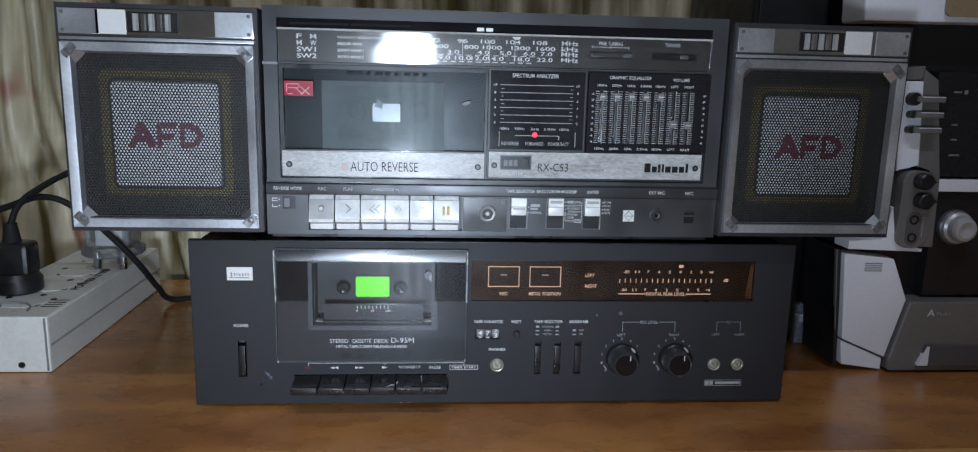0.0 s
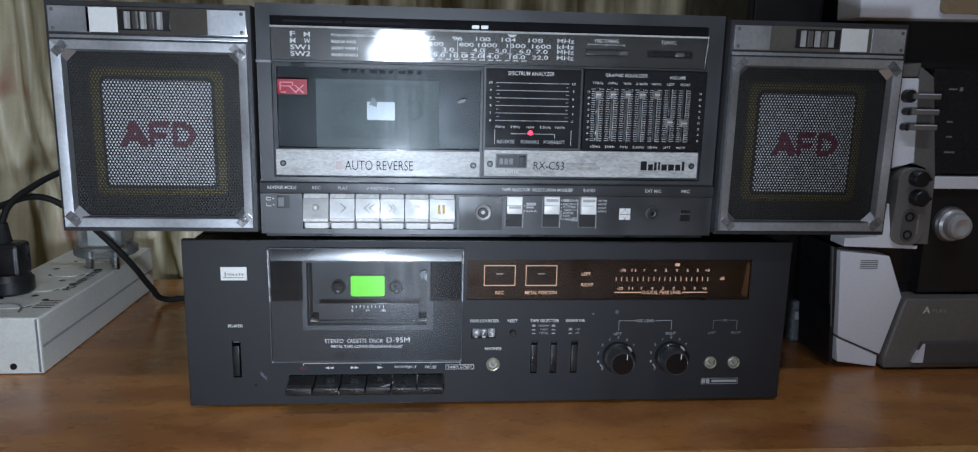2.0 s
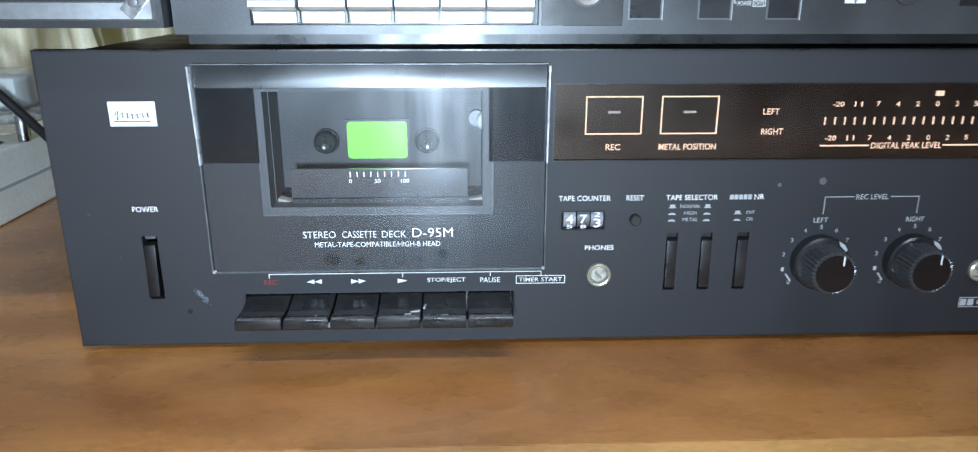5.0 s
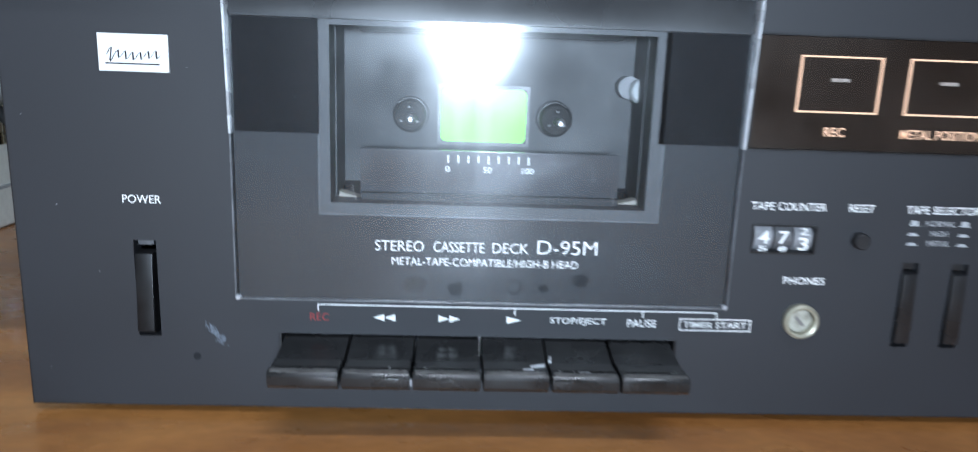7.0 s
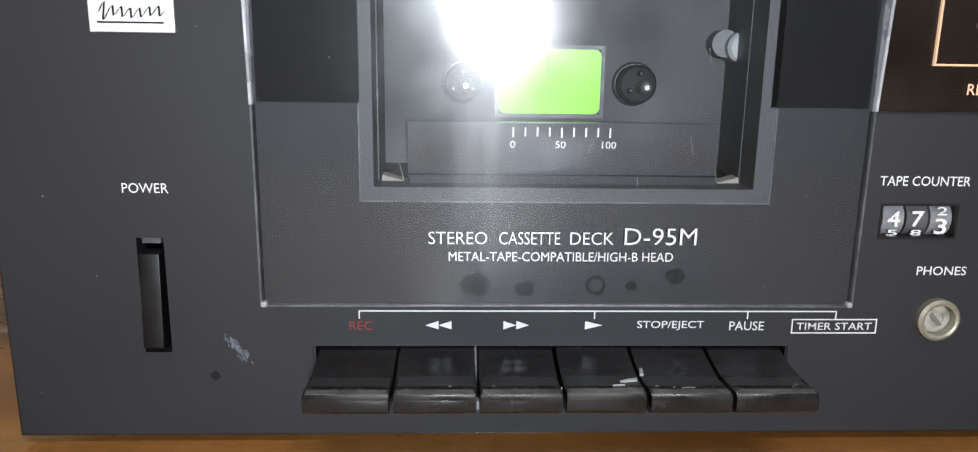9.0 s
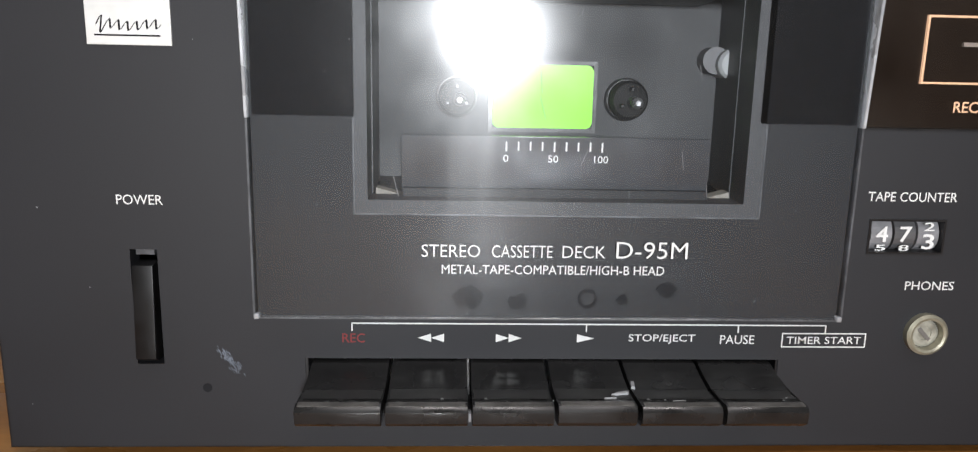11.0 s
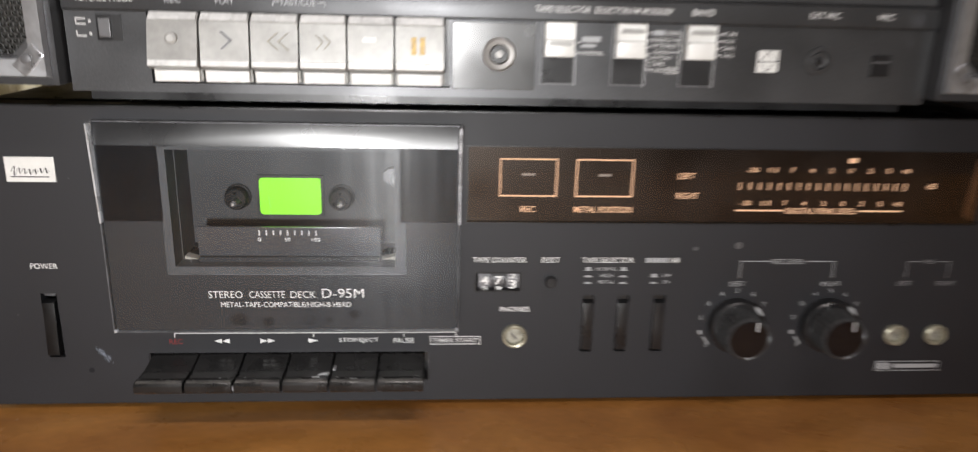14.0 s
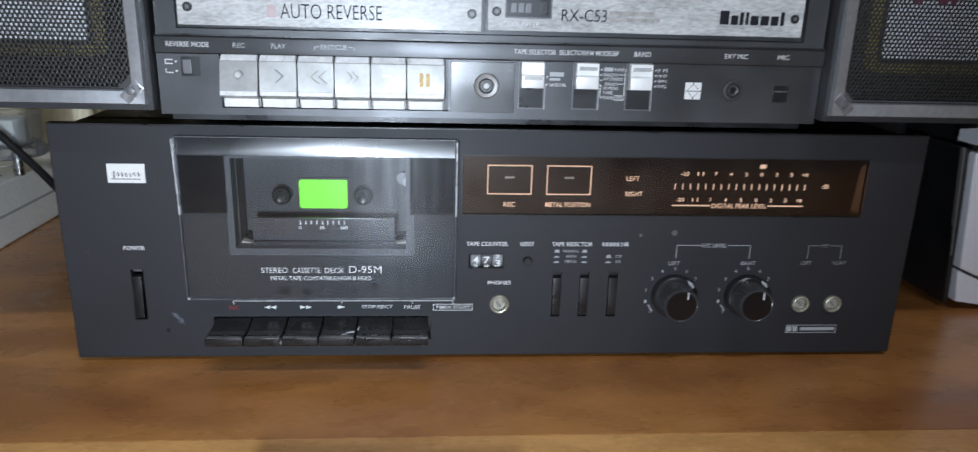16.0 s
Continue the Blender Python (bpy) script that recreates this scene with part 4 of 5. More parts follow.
def analyser(r):
    a = part("spectrum_panel", box(-11, 53.6, -5, 0.4, 188.4, 241.8, 0.4), PANELBLK, r, "black spectrum analyser panel with pale lines")
    part("panel_rim", plate(-12, 54.6, 187.6, 242.4, [(-10.6, 53.4, 188.8, 241.4)], -5.6, -3), RADIO, a)
    y = -5.1
    letters("SPECTRUM ANALYZER", 4, 35.2, 237, 239.6, y, PALE, a, 0.004)
    part("level_lines", rects([(-4, 45.6, 207 + 5 * i - 0.2, 207 + 5 * i + 0.2) for i in range(6)] + [(x, x + 2, 209.5 + 5 * i - 0.15, 209.5 + 5 * i + 0.15) for i in range(5) for x in (-3.4, 43.4)], y, y + 0.2), GREYPR, a)
    for i, t in enumerate(("0", "2", "4", "6", "8", "10")):
        for x in (-7.4, 48.6):
            w = 0.55 * len(t)
            letters(t, x - w, x + w, 206.2 + 5 * i, 207.8 + 5 * i, y, PALE, a)
    for x, t in ((-0.6, "100Hz"), (9.8, "330Hz"), (20.2, "1kHz"), (30.4, "3.3kHz"), (40.4, "10kHz")):
        w = 0.66 * len(t)
        letters(t, x - w, x + w, 202, 203.6, y, PALE, a)
    part("indicator_lines", rects([(7, 37, 198.1, 198.4), (36.7, 37, 195.6, 198.4), (-4.2, -3.9, 191, 201), (48, 48.3, 191, 201)], y, y + 0.2), PALE, a)
    part("indicator_lamp", turned(20.2, 198.9, [(1.7, y + 0.3), (1.6, y - 0.6), (0.9, y - 1.1)], 20), LED, a, "lit red lamp")
    for t, x0, x1 in (("REVERSE", -2.4, 9.4), ("FORWARD", 14, 26.4), ("POWER/BATT", 29.6, 44)):
        letters(t, x0, x1, 191.6, 194, y, GREYPR, a, 0.004)
    s = part("silver_strip", box(-11, 137.6, -6.2, 0.2, 169.4, 187.2, 0.3), BRUSH, r, "brushed silver strip, worn and spotted")
    for x in (-7, 133.4):
        screw(s, x, 177.8, -6.2)
    c = part("tape_counter", outline(-3.2, 18.4, 175, 184.8, 0.5, -6.9, -6.0), HIFID, s)
    part("counter_face", box(-2.6, 17.8, -6.6, -6.0, 175.6, 184.2), BLACK, c)
    for i in range(3):
        part("counter_wheel", box(-0.6 + i * 3.4, 2.2 + i * 3.4, -6.9, -6.5, 177.4, 181.8, 0.2), HIFID, c)
    part("reset_button", box(13, 16.4, -8, -6.5, 176.8, 183, 0.3), BLACK, c)
    letters("COUNTER", -1.8, 13, 171.4, 173.6, -6.3, PALE, s)
    letters("RX-C53", 23, 44, 174.2, 179.6, -6.3, DARKPR, s, -0.004)
    part("worn_print", rects([(45.4, 66, 177.4, 179.2), (45.4, 69, 174.4, 176.2)], -6.28, -6.1), mat("faded_print", (0.3, 0.29, 0.27), 0.4, vary=0.4, blot=300), s)
    # the maker's word stands as plain dark blocks
    bars("name_bar", [(97.5, 101.8, 174.6, 180.8), (102.8, 106.2, 174.6, 178.8), (107, 108.8, 174.6, 180.2), (109.8, 111.2, 174.6, 180.4), (112.2, 116, 174.6, 178.8), (117, 121, 174.6, 178.8), (122, 125.6, 174.6, 178.8), (126.6, 128.4, 174.6, 180.8)], -6.35, -6.1, DARKPR, s)


def equaliser(r):
    e = part("equaliser_panel", plate(56, 140.4, 188.4, 241.8, [(64.1 + 10.05 * i, 66.3 + 10.05 * i, 193.5, 230.5) for i in range(7)], -5, -0.6), PANELBLK, r, "black graphic equaliser panel with seven sliders")
    part("slot_floor", box(57, 139.6, -0.5, 0.4, 189, 241), BLACK, e)
    y = -5.1
    letters("GRAPHIC EQUALIZER", 70, 99, 237, 239.6, y, PALE, e, 0.004)
    letters("VOLUME", 114, 125.4, 236.6, 238.8, y, PALE, e, 0.004)
    names = ("100Hz", "330Hz", "1kHz", "3.3kHz", "10kHz", "LEFT", "RIGHT")
    for i, t in enumerate(names):
        x = 65.2 + 10.05 * i
        w = 0.66 * len(t)
        letters(t, x - w, x + w, 232.4, 234, y, PALE, e, 0.004)
        letters(t, x - w, x + w, 189.6, 191.2, y, PALE, e, 0.004)
        rows = []
        for k in range(24):
            z = 194.4 + k * 1.5
            rows += [(x - 4.1, x - 1.5, z, z + 0.26), (x + 1.5, x + 4.1, z, z + 0.26)]
        rows.append((x + 1.15, x + 1.35, 194, 230))
        part("scale_comb", rects(rows, y, y + 0.2), PALE, e)
        z = (225.6, 225.8, 226, 226, 226.2, 208, 207.4)[i]
        k = part("slider", box(x - 1.7, x + 1.7, -8.6, -4, z - 2.6, z + 2.4, 0.35), HIFIG, e)
        part("slider_line", box(x - 1.75, x + 1.75, -8.8, -8.4, z - 0.4, z + 0.3), PALE, k)
    for k in range(9):
        for x in (59.2, 136.6):
            letters(str((10 - 2 * k) if k < 6 else 2 * k - 10), x - 0.8, x + 0.8, 226.6 - k * 4, 228 - k * 4, y, PALE, e)


def lower_panel(r):
    p = part("control_panel", plate(-160.6, 151, 128.4, 163.6, [(-133, -28.4, 131.6, 157)], -4.6, 0.5), PANEL, r, "gunmetal lower control panel")
    part("panel_step", prism([(-4.6, 155.6), (-6.0, 156.4), (-6.0, 163.2), (-4.6, 163.8)], "x", -160.5, 151, 0.2), PANEL, p)
    # black strip put in as the shadow between control panel and upper frame
    part("painted_shadow_line", box(-160.6, 151, -3.8, 0.4, 163.8, 164.8), BLACK, p)
    y = -6.1
    for t, a, b, m in (("REVERSE MODE", -155.4, -136.6, PALE), ("REC", -126, -120.6, GREYPR), ("PLAY", -109, -102.6, GREYPR), ("FAST/CUE", -86.8, -75, GREYPR), ("TAPE SELECTOR", 1.6, 21.4, PALE), ("SELECTOR/FM MODE/BP", 22.8, 51, PALE), ("BAND", 58.4, 66.4, PALE), ("EXT MIC", 102, 113.2, PALE), ("MIC", 127.8, 133.6, PALE)):
        letters(t, a, b, 159, 161.2, y, m, p, 0.004)
    s = part("mode_switch", box(-150, -141.4, -4.8, -3, 145.8, 154.6), BLACK, p)
    part("switch_knob", box(-149, -145, -6, -4.6, 147, 153.4, 0.3), HIFID, s)
    part("mode_marks", rects([(-157, -153.6, 152.8, 153.3), (-157, -153.6, 151, 151.5), (-157, -156.6, 151, 153), (-152.6, -151.8, 151.8, 152.6), (-157, -153.6, 147, 147.5), (-157, -156.6, 147, 149), (-152.6, -151.8, 147.6, 148.4)], -4.7, -4.4), PALE, p)
    part("cue_bracket", rects([(-89.8, -87.4, 160, 160.4), (-89.8, -89.4, 158.8, 160.4), (-74.4, -71.6, 160, 160.4), (-72, -71.6, 158.8, 160.4)], y, y + 0.2), GREYPR, p)
    # silver transport keys
    bay = part("key_bay", box(-132.8, -28.6, -0.4, 0.4, 131.8, 156.8), BLACK, p)
    edges = [-132.2, -114.8, -97.6, -80.9, -64.4, -47.9, -30.2]
    for i, (a, b) in enumerate(zip(edges, edges[1:])):
        lift = 1.6 if i == 0 else 0
        k = part("tape_key", prism([(0, 156), (-5.6, 155.8), (-8.6, 153.2), (-9.6 - lift, 139.4), (-10.6 - lift, 138.2), (-7.6 - lift, 137.0), (-5.2, 136.6), (-5.0, 132.6), (0, 132.4)], "x", a + 0.35, b - 0.35, 0.25), KEYSIL, p, "scuffed silver key")
        part("key_top", prism([(-5.0, 156.2), (-6.4, 155.9), (-8.8, 153.6), (-7.6, 153.2)], "x", a + 0.8, b - 0.8), KEYLIP, k)
        part("key_lip", prism([(-9.5 - lift, 140.2), (-9.9 - lift, 140.0), (-10.9 - lift, 138.3), (-10.4 - lift, 138.2)], "x", a + 0.6, b - 0.6), KEYLIP, k)
        part("key_front", prism([(-5.0, 136.4), (-7.6, 136.4), (-7.2, 132.5), (-5.0, 132.5)], "x", a + 1.1, b - 1.1, 0.2), KEYWHITE, k, "white key front")
    FAINT = mat("key_mark_worn", (0.27, 0.255, 0.21), 0.5, vary=0.3, blot=400)
    part("key_mark", turned(-123.6, 147.4, [(2.2, -9.2), (2.0, -11), (1.2, -11.4)], 20), KEYSIL, p)
    for pts in ([(-107.6, 150), (-106.8, 150), (-103.4, 147), (-106.8, 144), (-107.6, 144), (-104.4, 147)], [(-87.6, 150), (-88.2, 150), (-91.8, 147), (-88.2, 144), (-87.6, 144), (-91, 147)], [(-84, 150), (-84.6, 150), (-88.2, 147), (-84.6, 144), (-84, 144), (-87.4, 147)], [(-75.2, 149.6), (-74.8, 149.6), (-72.4, 147), (-74.8, 144.4), (-75.2, 144.4), (-73, 147)], [(-72.6, 149.6), (-72.2, 149.6), (-69.8, 147), (-72.2, 144.4), (-72.6, 144.4), (-70.4, 147)]):
        part("key_mark", prism(pts, "y", -9.75, -9.0), HIFID if pts[0][0] < -100 else FAINT, p)
    part("key_mark", rects([(-58.8, -54.2, 147.4, 149)], -9.8, -9), WHITE, p)
    part("key_mark", rects([(-42, -40.2, 143.4, 149.4), (-39, -37.2, 143.4, 149.4)], -9.85, -9.0), mat("faded_yellow", (0.5, 0.33, 0.1), 0.5, vary=0.4, blot=500), p)
    k = part("phones_plate", box(-27.4, 2.4, -5.0, -4.4, 131.4, 155, 0.2), mat("phones_plate", (0.1, 0.1, 0.1), 0.25, 0.8, vary=0.1, blot=20), p)
    j = part("phones_jack", turned(-10.8, 144, [(6, -4.8), (6, -6), (5.2, -6.6), (3.6, -6.4), (3.2, -5)], 36), HIFIG, p)
    part("jack_hole", turned(-10.8, 144, [(3.2, -5.6), (3.0, -6.2), (1.6, -6.2), (1.4, -5)], 24), BLACK, j)
    part("jack_pin", turned(-10.8, 144, [(1.5, -5.0), (1.3, -5.9), (0.6, -6.1)], 16), PALE, j)
    for x, up in ((10.6, 0), (36.4, 1), (62, 1)):
        s = part("selector_switch", outline(x - 6.2, x + 6.2, 133.6, 156.4, 0.5, -5.2, -4.4), HIFID, p)
        part("switch_slot", box(x - 5.8, x + 5.8, -4.9, -4.4, 134, 156), BLACK, s)
        part("switch_knob", prism([(-4.7, 156), (-9, 155.6), (-8.4, 150), (-9.8, 149.4), (-9.6, 143.8), (-4.7, 143.4)], "x", x - 5.2, x + 5.2, 0.3), BADGE, s, "pale silver slide knob")
        part("slot_edge", box(x + 6.2, x + 6.5, -5.3, -4.4, 133.4, 146), GREYPR, s)
        part("knob_ridge", box(x - 4.2, x + 4.2, -10.2, -8.4, (147.6 if not up else 152.4), (149.2 if not up else 154), 0.2), KEYSIL, s)
    for x, z in [(69.9, 152.6 - j * 2.5) for j in range(4)] + [(43.7, 152.6 - j * 2.5) for j in range(4)] + [(17.9, 148.7), (17.9, 145)]:
        part("legend_dot", turned(x, z, [(0.42, -4.5), (0.4, -4.74)], 10), PALE, p)
    bars("legend_bar", [(19.1, 25.8, 148.9, 150.9), (19.1, 24.2, 147, 148.2), (44.9, 49.2, 151.8, 153.6)], -4.72, -4.4, GREYPR, p)
    for t, x0, x1, z in (("NORMAL", 19.1, 27.2, 145), ("/LINE", 49.6, 54.4, 152.7), ("RADIO", 44.9, 51.6, 150.2), ("FM STEREO", 45, 54, 148.2), ("RADIO", 45.8, 51.6, 145.9), ("FM MONO", 45, 52.4, 143.9), ("TAPE", 44.9, 49.8, 141.7), ("POWER", 44.9, 50, 139.4), ("OFF", 51, 54, 139.4)):
        letters(t, x0, x1, z - 0.75, z + 0.75, -4.75, PALE, p)
    part("legend_bracket", rects([(55, 55.3, 138.4, 152.8), (54.6, 55.3, 152.6, 152.9), (52, 55.3, 150.1, 150.4), (52, 55.3, 145.8, 146.1), (54.4, 55.3, 138.3, 138.6), (43.5, 43.8, 139.4, 145), (43.5, 44.6, 139.3, 139.6)], -4.72, -4.4), PALE, p)
    part("legend_box", outline(50.5, 54.5, 138.2, 140.6, 0.25, -4.72, -4.4), PALE, p)
    for j, t in enumerate(("F M", "M W", "SW1", "SW2")):
        letters(t, 71, 75.4, 151.9 - j * 2.5, 153.4 - j * 2.5, -4.75, PALE, p)
    q = part("square_mark", box(84.8, 92.6, -5.0, -4.4, 139.4, 147.4, 0.1), BADGE, p, "white square sticker with thin dark lines")
    part("sticker_line", rects([(85, 92.4, 143.1, 143.5), (88.4, 89, 146.2, 147.3), (88.4, 89, 139.5, 140.6)], -5.06, -4.9), HIFID, q)
    for e in (-1, 1):
        part("sticker_line", prism([(88.7 + e * 3.2, 143.6), (88.7 + e * 2.9, 143.6), (88.7 + e * 0.5, 146), (88.7 + e * 0.5, 146.4)], "y", -5.06, -4.9), HIFID, q)
        part("sticker_line", prism([(88.7 + e * 2.6, 142.8), (88.7 + e * 2.3, 142.8), (88.7 + e * 0.4, 140.6), (88.7 + e * 0.4, 140.2)], "y", -5.06, -4.9), HIFID, q)
    j = part("mic_jack", turned(108.2, 144, [(5.2, -4.5), (5.0, -5.2), (3.4, -5.4), (3, -4.6)], 32), PANEL, p)
    part("jack_hole", turned(108.2, 144, [(2.9, -4.9), (2.6, -5.2), (1.2, -4.8)], 20), RADIO, j)
    part("jack_hole", turned(108.2, 144, [(1.6, -5.2), (1.4, -5.3), (0.5, -5.3)], 16), BLACK, j)
    part("mic_slot", box(128.4, 135.6, -5.0, -4.4, 138.6, 146.6, 0.2), BLACK, p)
    part("slot_bar", box(128.8, 135.2, -5.3, -4.9, 143.6, 144.2), HIFID, p)


def letter_cell(u, w):
    """True where the three block letters of the grille stand; u from 0 to 47, w from 0 to 15."""
    t = 2.3
    if u < 16:
        return abs(u - (8 - 7 * (1 - w / 15))) < t or abs(u - (8 + 7 * (1 - w / 15))) < t or (3 < w < 6.5 and 3 < u < 13)
    if 17.5 < u < 30:
        return u < 20.8 or w > 12 or (6 < w < 9 and u < 28)
    if u > 32:
        return u < 35.6 or (u < 47.5 and 0.62 < math.hypot((u - 36) / 10.6, (w - 7.5) / 7.9) < 1.04)
    return False


def speaker(r, cx):
    y0 = -12
    s = part("loudspeaker", plate(cx - 62, cx + 62, 131, 276.4, [(cx - 55, cx + 55, 140.5, 248.5)], y0, 8), SPK, r, "black speaker box with a silver-framed grille")
    part("cabinet", box(cx - 61.6, cx + 61.6, 8, 100, 131.4, 276, 2, 2), SPK, s)
    # silver frame, bevelled inwards
    bm = bmesh.new()
    rings = []
    for ins, y in ((0, y0 - 0.2), (0.6, y0 - 2.9), (6.0, y0 - 1.6), (7.2, y0 + 3.5)):
        c = 0.2 if ins < 5 else (3.5 if ins < 7 else 6.5)
        x0, x1, z0, z1 = cx - 60 + ins, cx + 60 - ins, 133.6 + ins, 253 - ins
        pts = [(x0 + c, z0), (x1 - c, z0), (x1, z0 + c), (x1, z1 - c), (x1 - c, z1), (x0 + c, z1), (x0, z1 - c), (x0, z0 + c)]
        rings.append([bm.verts.new(Vector((a, y, b)) * S) for a, b in pts])
    for a, b in zip(rings, rings[1:]):
        for i in range(8):
            bm.faces.new((a[i], a[(i + 1) % 8], b[(i + 1) % 8], b[i]))
    part("frame", bm, FRAMEM, s, "scuffed silver frame")
    for sx in (-1, 1):
        for sz in (-1, 1):
            x, z = cx + 53.6 * sx, (139.8 if sz < 0 else 246.8)
            u, v = Vector((sx, -sz)) * 0.707, Vector((sx, sz)) * 0.707
            pts = [(x + a * u.x + b * v.x, z + a * u.y + b * v.y) for a, b in ((5.0, 3.4), (-5.0, 3.4), (-5.0, -2.0), (5.0, -2.0))]
            q = part("corner_plate", prism(pts, "y", y0 - 3.0, y0 + 2.5, 0.3), PLATE, s, "small steel corner plate")
            part("screw", turned(x, z, [(1.8, y0 - 2.9), (1.7, y0 - 3.6), (0.8, y0 - 3.8)], 16), HIFID, q)
    # the driver behind, pale in the middle with an olive surround
    yb = y0 + 9
    part("baffle", box(cx - 55, cx + 55, yb, yb + 1.5, 140.4, 248.6), BAFFLE, s)
    part("surround", prism(rounded(cx - 41.5, cx + 41.5, 154, 236, 5), "y", yb - 1.2, yb), OLIVE, s)
    part("surround_step", prism(rounded(cx - 36, cx + 36, 158, 231, 4), "y", yb - 1.6, yb - 1.1), SPK, s)
    part("cone", prism(rounded(cx - 34, cx + 34, 160.5, 228.6, 3), "y", yb - 2.4, yb - 1.5), CONE, s, "pale square driver")
    # perforated grille and its letters
    yg = y0 + 4.2
    pitch, hole, hole2 = 2.1, 0.8, 0.34
    for kind in (0, 1):
        vs, fs = [], []
        nrow = int(107 / (pitch * 0.866))
        for j in range(nrow):
            z = 141.5 + j * pitch * 0.866
            for i in range(52):
                x = cx - 53.6 + i * pitch + (pitch / 2 if j % 2 else 0)
                if x > cx + 54:
                    continue
                inside = letter_cell(x - cx + 23.2, z - 186.4) if 186.2 < z < 202.2 and -24 < x - cx < 24.5 else False
                if inside != bool(kind):
                    continue
                h = hole2 if kind else hole
                k = len(vs)
                for n in range(6):
                    a = math.pi / 6 + n * math.pi / 3
                    vs.append(((x + pitch * 0.577 * math.cos(a)) * S, yg * S, (z + pitch * 0.577 * math.sin(a)) * S))
                for n in range(6):
                    a = math.pi / 6 + n * math.pi / 3
                    vs.append(((x + h * math.cos(a)) * S, (yg + 0.1) * S, (z + h * math.sin(a)) * S))
                for n in range(6):
                    a = math.pi / 6 + n * math.pi / 3
                    vs.append(((x + h * math.cos(a)) * S, (yg + 0.9) * S, (z + h * math.sin(a)) * S))
                for n in range(6):
                    m = (n + 1) % 6
                    fs.append((k + n, k + m, k + 6 + m, k + 6 + n))
                    fs.append((k + 6 + n, k + 6 + m, k + 12 + m, k + 12 + n))
        me = bpy.data.meshes.new("grille")
        me.from_pydata(vs, [], fs)
        name = "grille_letters" if kind else "grille"
        finish(new(name, me), me, NETTEXT if kind else NET, s, "maroon block letters" if kind else "black perforated grille")
    # chrome strip with a ribbed slide
    part("strip_rail", box(cx - 60, cx + 60, y0 - 1.2, y0 + 0.5, 253.8, 255.8, 0.3), FRAMEM, s)
    t = part("top_strip", box(cx - 60, cx + 60, y0 - 1.6, y0 + 1, 256.8, 273.4, 0.5), CHROME, s, "mirror-like chrome strip")
    part("strip_wing", box(cx - 59.6, cx - 35, y0 - 2.0, y0 - 1.4, 257.4, 272.8, 0.2), FRAMEM, t)
    part("strip_wing", box(cx + 36, cx + 59.6, y0 - 2.0, y0 - 1.4, 257.4, 272.8, 0.2), FRAMEM, t)
    # bright reflection in the chrome, put in as a pale plate, placed per side
    px = cx - 37 if cx < 0 else cx + 14.4
    part("painted_reflection", box(px, px + 18.6, y0 - 2.0, y0 - 1.4, 257.6, 272.6, 0.2), BADGE, t, "pale patch painted for the bright reflection in the chrome")
    w = part("slide_window", box(cx - 17.6, cx + 13.4, y0 - 2.2, y0 - 1.2, 259, 271.6, 0.2), BLACK, t)
    for i in range(5):
        x = cx - 14.6 + i * 4.9
        part("slide_rib", prism([(x, y0 - 1.8), (x + 1.2, y0 - 4), (x + 3.2, y0 - 4), (x + 4.3, y0 - 1.8)], "z", 260, 270.4), KEYSIL if i % 2 == 0 else CHROME, w)
    for x in (cx - 57, cx + 57):
        for z in (259.4, 270.6):
            part("screw", turned(x, z, [(1.2, y0 - 1.9), (1.1, y0 - 2.4), (0.5, y0 - 2.5)], 14), HIFID, t)


